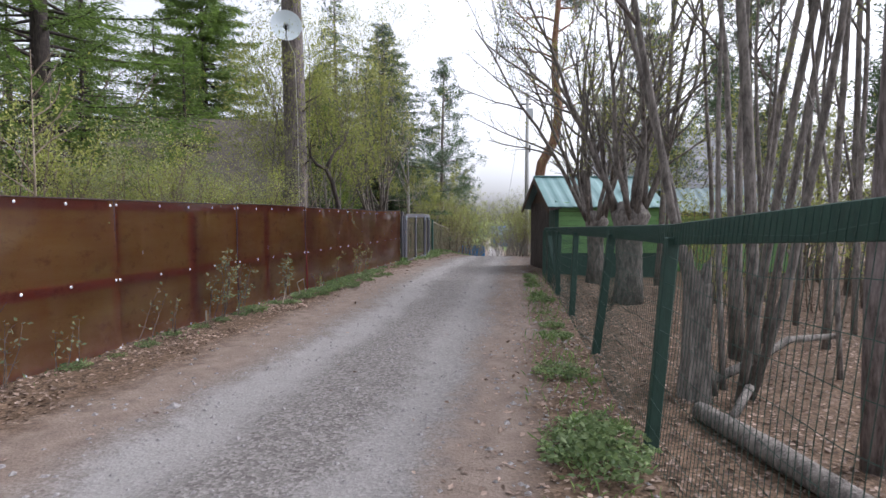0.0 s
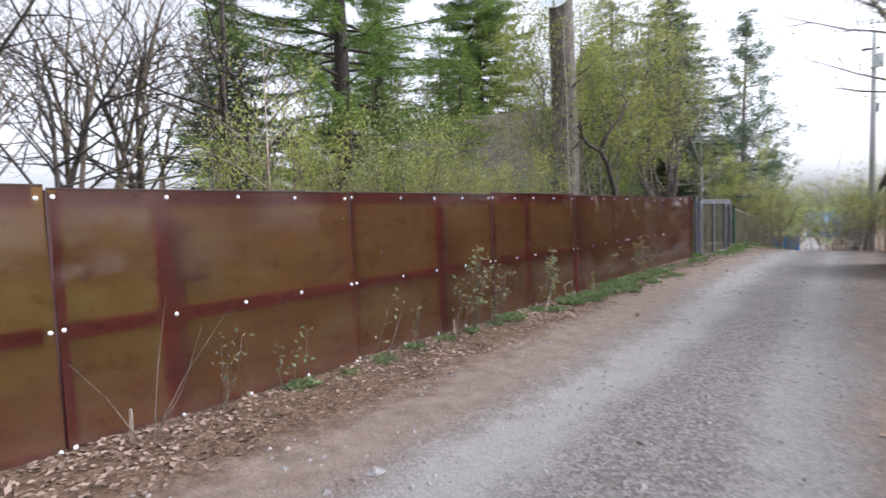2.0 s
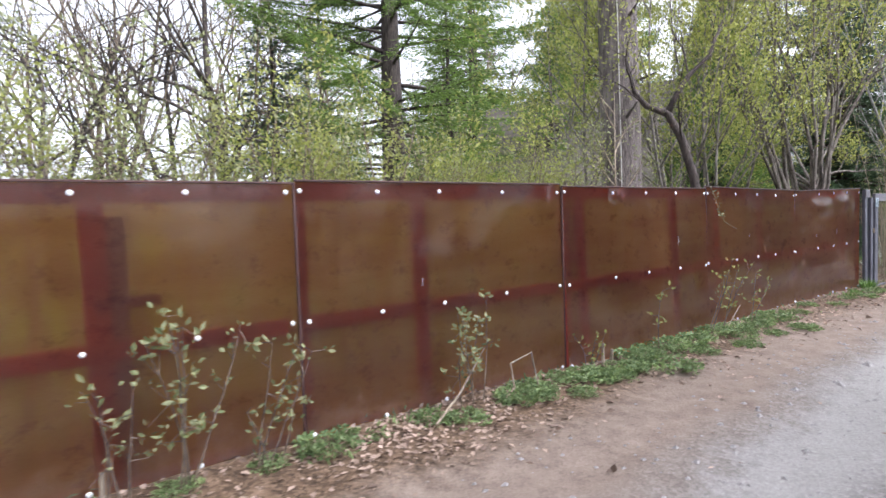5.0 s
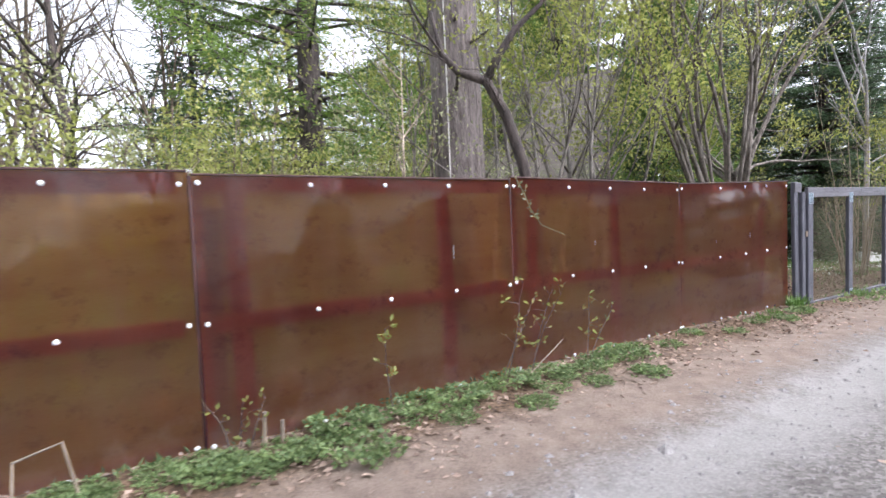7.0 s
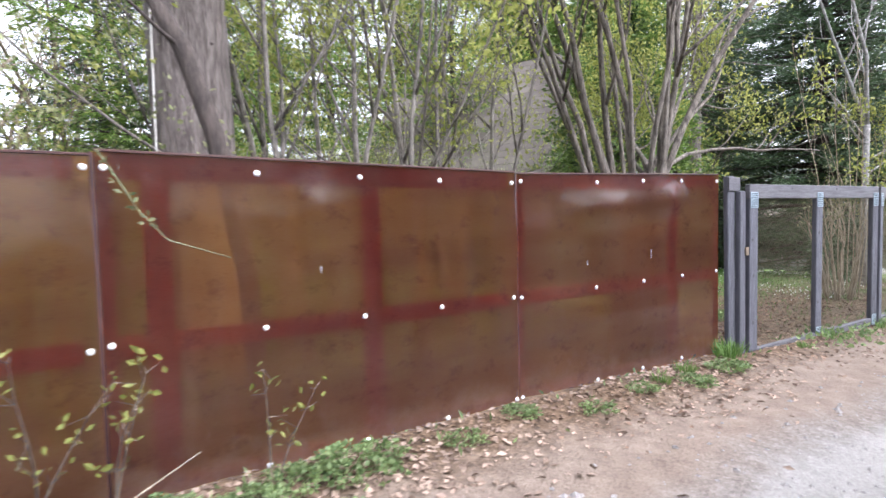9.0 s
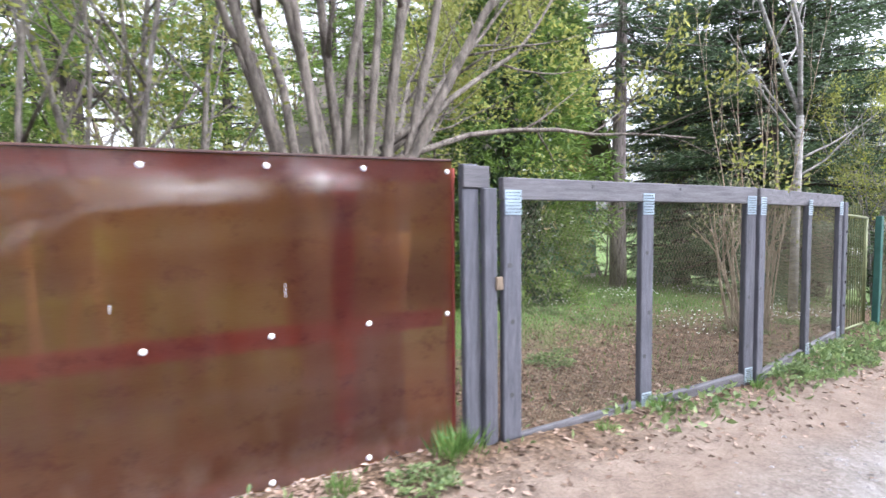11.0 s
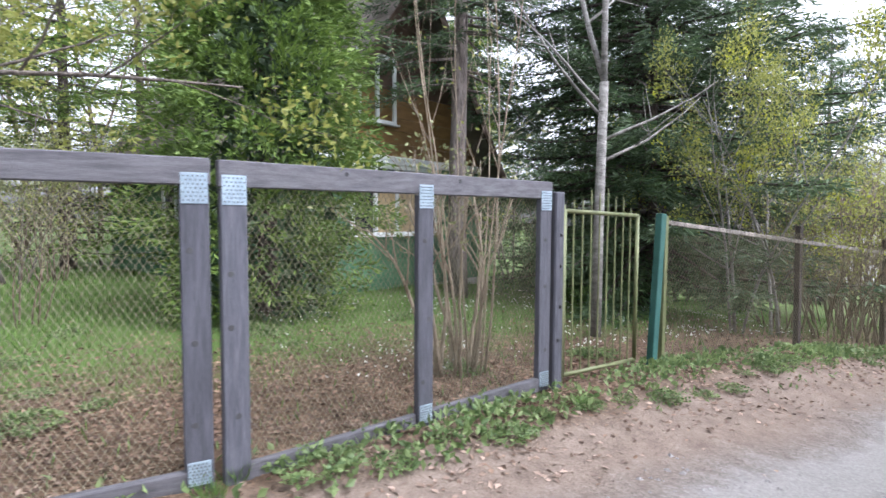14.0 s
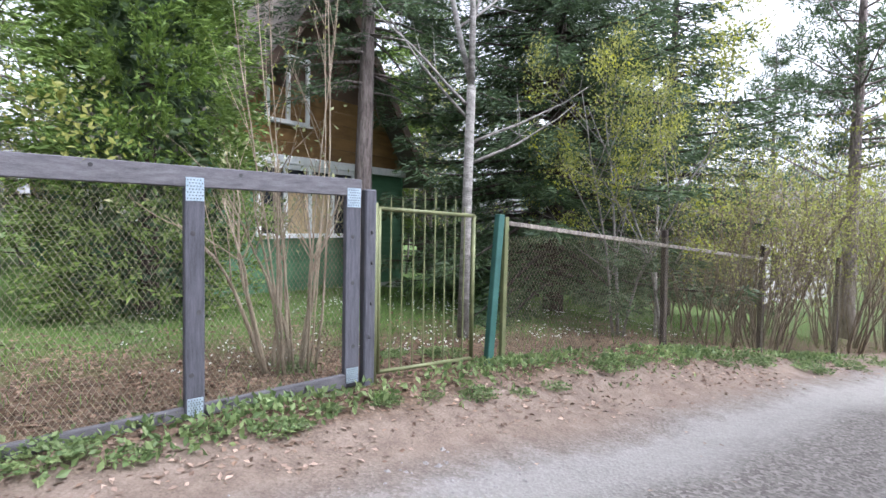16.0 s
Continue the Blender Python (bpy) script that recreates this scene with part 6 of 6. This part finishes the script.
for pts in ([(0.3, 3.5, 0.02), (0.22, 3.8, 0.4), (0.12, 4.2, 0.78)], [(0.3, 3.52, 0.02), (0.2, 3.62, 0.5), (0.1, 3.75, 0.95)], [(0.32, 3.45, 0.02), (0.2, 3.3, 0.35), (0.12, 3.12, 0.62)], [(0.28, 3.5, 0.0), (0.24, 3.75, 0.28), (0.2, 3.95, 0.72)]):
    solo("dry_stick", Geo().tube(pts, [0.0045, 0.0035, 0.0015], 5), M_TWIG, "thin dry stick leaning on the laminate fence", "stick", "dry sticks at the fence")
for x, y, h in ((0.25, 3.4, 0.22), (0.2, 6.95, 0.2), (0.2, 10.9, 0.22), (0.22, 11.0, 0.16)):
    solo("cut_stub", Geo().tube([(x, y, zg(x, y) - 0.03), (x, y + 0.01, zg(x, y) + h)], [0.016, 0.013], 6), M_STRAW, "pale cut sapling stub", "stub", "cut stubs")


def weed_geo(n, r, h, size):
    g, pos, al = Geo(), [], []
    for k in range(n):
        a, d = rng.uniform(0, 6.28), r * math.sqrt(rng.random())
        o = np.array([math.cos(a), math.sin(a), 0])
        top = o * d * 1.15 + np.array([0, 0, h * rng.uniform(0.35, 1.0) * (1.1 - d / r * 0.5)])
        g.tube([o * d * 0.6, top], [0.0025, 0.0015], 3)
        for j in range(5):
            b = rng.uniform(0, 6.28)
            f = np.array([math.cos(b), math.sin(b), rng.uniform(-0.1, 0.35)])
            pos.append(top + f * 0.008)
            al.append(f * 1.6)
    return g, Geo().leaves(pos, size, np.array(al), 0.6, 0.0, 0.08)


def make_weed(n, r, h, size, label):
    t = thing("weed_clump", (0, 0, 0), label, "weeds", "weeds along the verges")
    a, b = weed_geo(n, r, h, size)
    a.add(np.concatenate(b.v), np.concatenate(b.q))
    part("foliage", a, M_WEED, t)
    return t


weedp = [make_weed(110, 0.26, 0.15, 0.045, "low clump of fresh green weeds on the verge"), make_weed(60, 0.22, 0.10, 0.04, "small clump of fresh green weeds on the verge"), make_weed(110, 0.38, 0.20, 0.066, "wide clump of ground elder on the verge")]
spots = []
for y in np.arange(8.2, 14.2, 0.34):
    spots.append((rng.uniform(0.12, 0.38), y + rng.uniform(-0.1, 0.1)))
for y in np.arange(9.8, 14.6, 0.22):
    spots.append((rng.uniform(0.2, 0.72), y + rng.uniform(-0.15, 0.15)))
for y in np.arange(14.4, 18.0, 0.55):
    spots.append((rng.uniform(0.15, 0.4), y))
for y in np.arange(4.8, 8.2, 0.5):
    spots.append((rng.uniform(0.15, 0.3), y))
for y in np.arange(21.5, 28.5, 0.42):
    spots.append((rng.uniform(0.15, 0.42) - max(0, y - 23.5) * 0.03, y))
for y in np.arange(28.5, 33, 0.4):
    spots.append((rng.uniform(0.1, 0.6), y))
for y, x in ((3.6, 5.05), (3.9, 5.15), (4.1, 4.98), (3.8, 4.95), (4.35, 5.12), (5.6, 4.9), (7.3, 4.9), (7.9, 4.85), (9, 4.75), (10.3, 4.7), (11, 4.65), (12.4, 4.5), (13.1, 4.45), (13.6, 4.4), (14.1, 4.4), (14.6, 4.35), (15, 4.3)):
    spots.append((x, y))
for _ in range(26):
    spots.append((rng.uniform(-5, -0.4), rng.uniform(19, 25)))
for k, (x, y) in enumerate(spots):
    big = 2 if (x > 4.8 and y < 4.8) else int(rng.integers(0, 3))
    c = moved(weedp[big], x, y, rng.uniform(0, 6.28), rng.uniform(0.32, 0.62) * (1.2 if x > 4.8 else 1))
    c.location.z += 0.09
for w in weedp:
    w.location = (0.3, 10.0 + weedp.index(w) * 0.3, zg(0.3, 10.0))
    w.scale = (0.45, 0.45, 0.45)


def grass_tuft(n, r, h):
    t = thing("grass_tuft", (0, 0, 0), "tuft of long green grass", "grass", "grass tufts")
    pos, al = [], []
    for _ in range(n):
        a, d = rng.uniform(0, 6.28), r * rng.random()
        o = np.array([math.cos(a), math.sin(a), 0])
        pos.append(o * d)
        al.append(o * 0.7 + np.array([0, 0, 2.2]))
    part("foliage", Geo().leaves(pos, h, np.array(al), 0.05, 0.3, 0.15), M_GRASS, t)
    return t


tuft = grass_tuft(90, 0.11, 0.17)
tuft.location = (0.16, 17.98, zg(0.16, 17.98))
for x, y, s in ((0.12, 18.08, 1.1), (0.2, 17.3, 0.7), (0.28, 19.7, 0.7), (0.32, 20.95, 0.6), (0.3, 19.1, 0.5), (0.2, 21.1, 0.7), (5.3, 4.3, 0.6), (5.2, 5.4, 0.5), (0.25, 16.9, 0.6), (0.2, 23.6, 0.6)):
    moved(tuft, x, y, rng.uniform(0, 6.28), s).location.z += 0.08

# fallen leaves, pebbles, thin lawn and white flowers: uncountable
def scatter(n, xr, yr, keep):
    x, y = rng.uniform(*xr, n), rng.uniform(*yr, n)
    k = rng.random(n) < keep(x, y)
    return x[k], y[k]


def on_ground(x, y, lift=0.006):
    return np.stack([x, y, ground_z(x, y) + rough(x, y) + lift], -1)


x, y = scatter(42000, (-0.1, 1.6), (0, 32), lambda x, y: np.clip(1.2 - (x - 0.15) / 0.75, 0.012, 1) * (0.6 + 0.4 * np.sin(y * 2.3)) * np.where(y > 18.2, 0.45, 1.0))
xg, yg = scatter(26000, (-8, -0.1), (18, 31), lambda x, y: np.clip(1.0 + (x + 1.0) / 3.8, 0.06, 1))
x3, y3 = scatter(26000, (4.1, 11), (-1, 14), lambda x, y: np.clip((x - 3.9) / 1.5, 0.05, 1))
x4, y4 = scatter(3000, (0.8, 5), (0, 26), lambda x, y: 0.05)
px = np.concatenate([x, x3, x4])
py = np.concatenate([y, y3, y4])
solo("fallen_leaves", Geo().leaves(on_ground(px, py, 0.008), 0.054, None, 0.6, 0.1, 0.18, 0.75), M_FALLEN, "dry brown fallen leaves on the verges", "fallen leaves", kind="stuff")


def pebbles():
    x, y = scatter(15000, (0.9, 5.4), (1.5, 24), lambda x, y: 0.25 + 0.5 * np.exp(-((x - lane_x(y) - 2.0) / 0.5) ** 2) + 0.25 * (abs(x - lane_x(y)) < 1.2))
    p = on_ground(x, y, 0.0)
    n = len(p)
    o = np.array([(1, 0, 0), (0, 1, 0), (-1, 0, 0), (0, -1, 0), (0.1, 0.1, 0.75)])
    a = rng.uniform(0, 6.28, n)
    s = rng.gamma(2.0, 0.0042, n) + 0.004
    ca, sa = np.cos(a), np.sin(a)
    v = np.stack([np.stack([ca * q[0] * 1.3 - sa * q[1], sa * q[0] * 1.3 + ca * q[1], np.full(n, q[2])], -1) for q in o], 1) * s[:, None, None] + p[:, None]
    t = np.array([(0, 1, 4), (1, 2, 4), (2, 3, 4), (3, 0, 4)])
    solo("pebbles", Geo().add(v.reshape(-1, 3), t=(np.arange(n)[:, None, None] * 5 + t[None]).reshape(-1, 3)), M_PEBBLE, "loose grey pebbles on the gravel lane", "pebbles", kind="stuff")


pebbles()
x, y = scatter(64000, (-14, -0.3), (17, 36), lambda x, y: np.where(y > 24, np.clip((-x - 0.2) / 2.5, 0.2, 1), np.clip((-x - 0.5) / 3.4, 0.22, 1)) * (0.45 + 0.55 * (np.sin(x * 1.9 + y) * np.sin(y * 1.3 - x * 0.7) > -0.2)))
solo("garden_grass", Geo().leaves(on_ground(x, y, 0.0), 0.10, np.tile([0, 0, 1.3], (len(x), 1)), 0.09, 0.3, 0.2), M_GRASS, "thin spring grass in the garden", "grass", kind="stuff")
x, y = scatter(2400, (-6, -0.9), (22, 31), lambda x, y: 0.15 + 0.85 * (np.sin(x * 2.1 + y * 1.3) * np.sin(y * 1.7) > 0.2))
solo("anemones", Geo().leaves(on_ground(x, y, 0.08).repeat(4, 0), 0.020, np.tile([0, 0, 0.3], (len(x) * 4, 1)), 0.7, 0.1, 0.1), M_FLOWER, "small white anemones in the grass", "flowers", kind="stuff")
x, y = scatter(12000, (-9, -0.5), (0, 18), lambda x, y: 0.9)
solo("undergrowth", Geo().leaves(on_ground(x, y, 0.0), 0.35, np.tile([0, 0, 1.0], (len(x), 1)), 0.12, 0.3, 0.2), M_GRASS, "rough grass behind the laminate fence", "grass", kind="stuff")
x, y = scatter(15000, (-0.35, 0.75), (4, 34), lambda x, y: np.clip(1.0 - abs(x - 0.12) / 0.42, 0, 1) * np.where(y > 22.5, 0.6, np.where((y > 8) & (y < 14.5), 0.55, 0.18)) * (0.55 + 0.45 * np.sin(y * 3.1 + x * 4)))
solo("verge_grass", Geo().leaves(on_ground(x, y, 0.0), 0.062, np.tile([0, 0, 0.5], (len(x), 1)), 0.34, 0.3, 0.25), M_WEED, "short grass and small weeds along the fence foot", "grass", kind="stuff")
x, y = scatter(3000, (4.35, 5.5), (1.5, 15), lambda x, y: np.clip(1.0 - abs(x - (5.25 - 0.055 * y)) / 0.4, 0, 1))
solo("verge_grass", Geo().leaves(on_ground(x, y, 0.0), 0.11, np.tile([0, 0, 0.9], (len(x), 1)), 0.1, 0.3, 0.25), M_GRASS, "thin grass along the green fence", "grass", kind="stuff")
x, y = scatter(20000, (-0.5, 0.9), (19.0, 32), lambda x, y: np.clip(1.25 - abs(x - np.interp(y, [19, 21, 23.6, 25.2, 30], [0.30, 0.40, 0.10, -0.12, 0.0])) / 0.24, 0, 1) * np.clip((y - 18.5) / 4, 0.1, 1) * (0.6 + 0.4 * np.sin(y * 2.3)))
solo("verge_weeds", Geo().leaves(on_ground(x, y, 0.04), 0.065, np.tile([0.1, 0, 0.2], (len(x), 1)), 0.6, 0.3, 0.2), M_WEED, "low leafy weeds along the netting fence", "weeds", kind="stuff")
x, y = scatter(9000, (-3.6, -0.1), (18.2, 24.5), lambda x, y: np.clip(1.15 + x / 4.0, 0, 1) * 0.9)
x, y = np.concatenate([x, xg]), np.concatenate([y, yg])
solo("garden_litter", Geo().leaves(on_ground(x, y, 0.008), 0.055, None, 0.6, 0.1, 0.18, 0.75), M_DAMP, "damp brown leaf litter inside the gate", "fallen leaves", kind="stuff")
x, y = scatter(6500, (0.0, 1.6), (15.5, 29), lambda x, y: np.clip(1.1 - (x - 0.1) / 1.0, 0, 1) ** 2)
solo("gate_litter", Geo().leaves(on_ground(x, y, 0.008), 0.048, None, 0.6, 0.1, 0.18, 0.75), M_DAMP, "scattered brown leaves along the gate foot", "fallen leaves", kind="stuff")
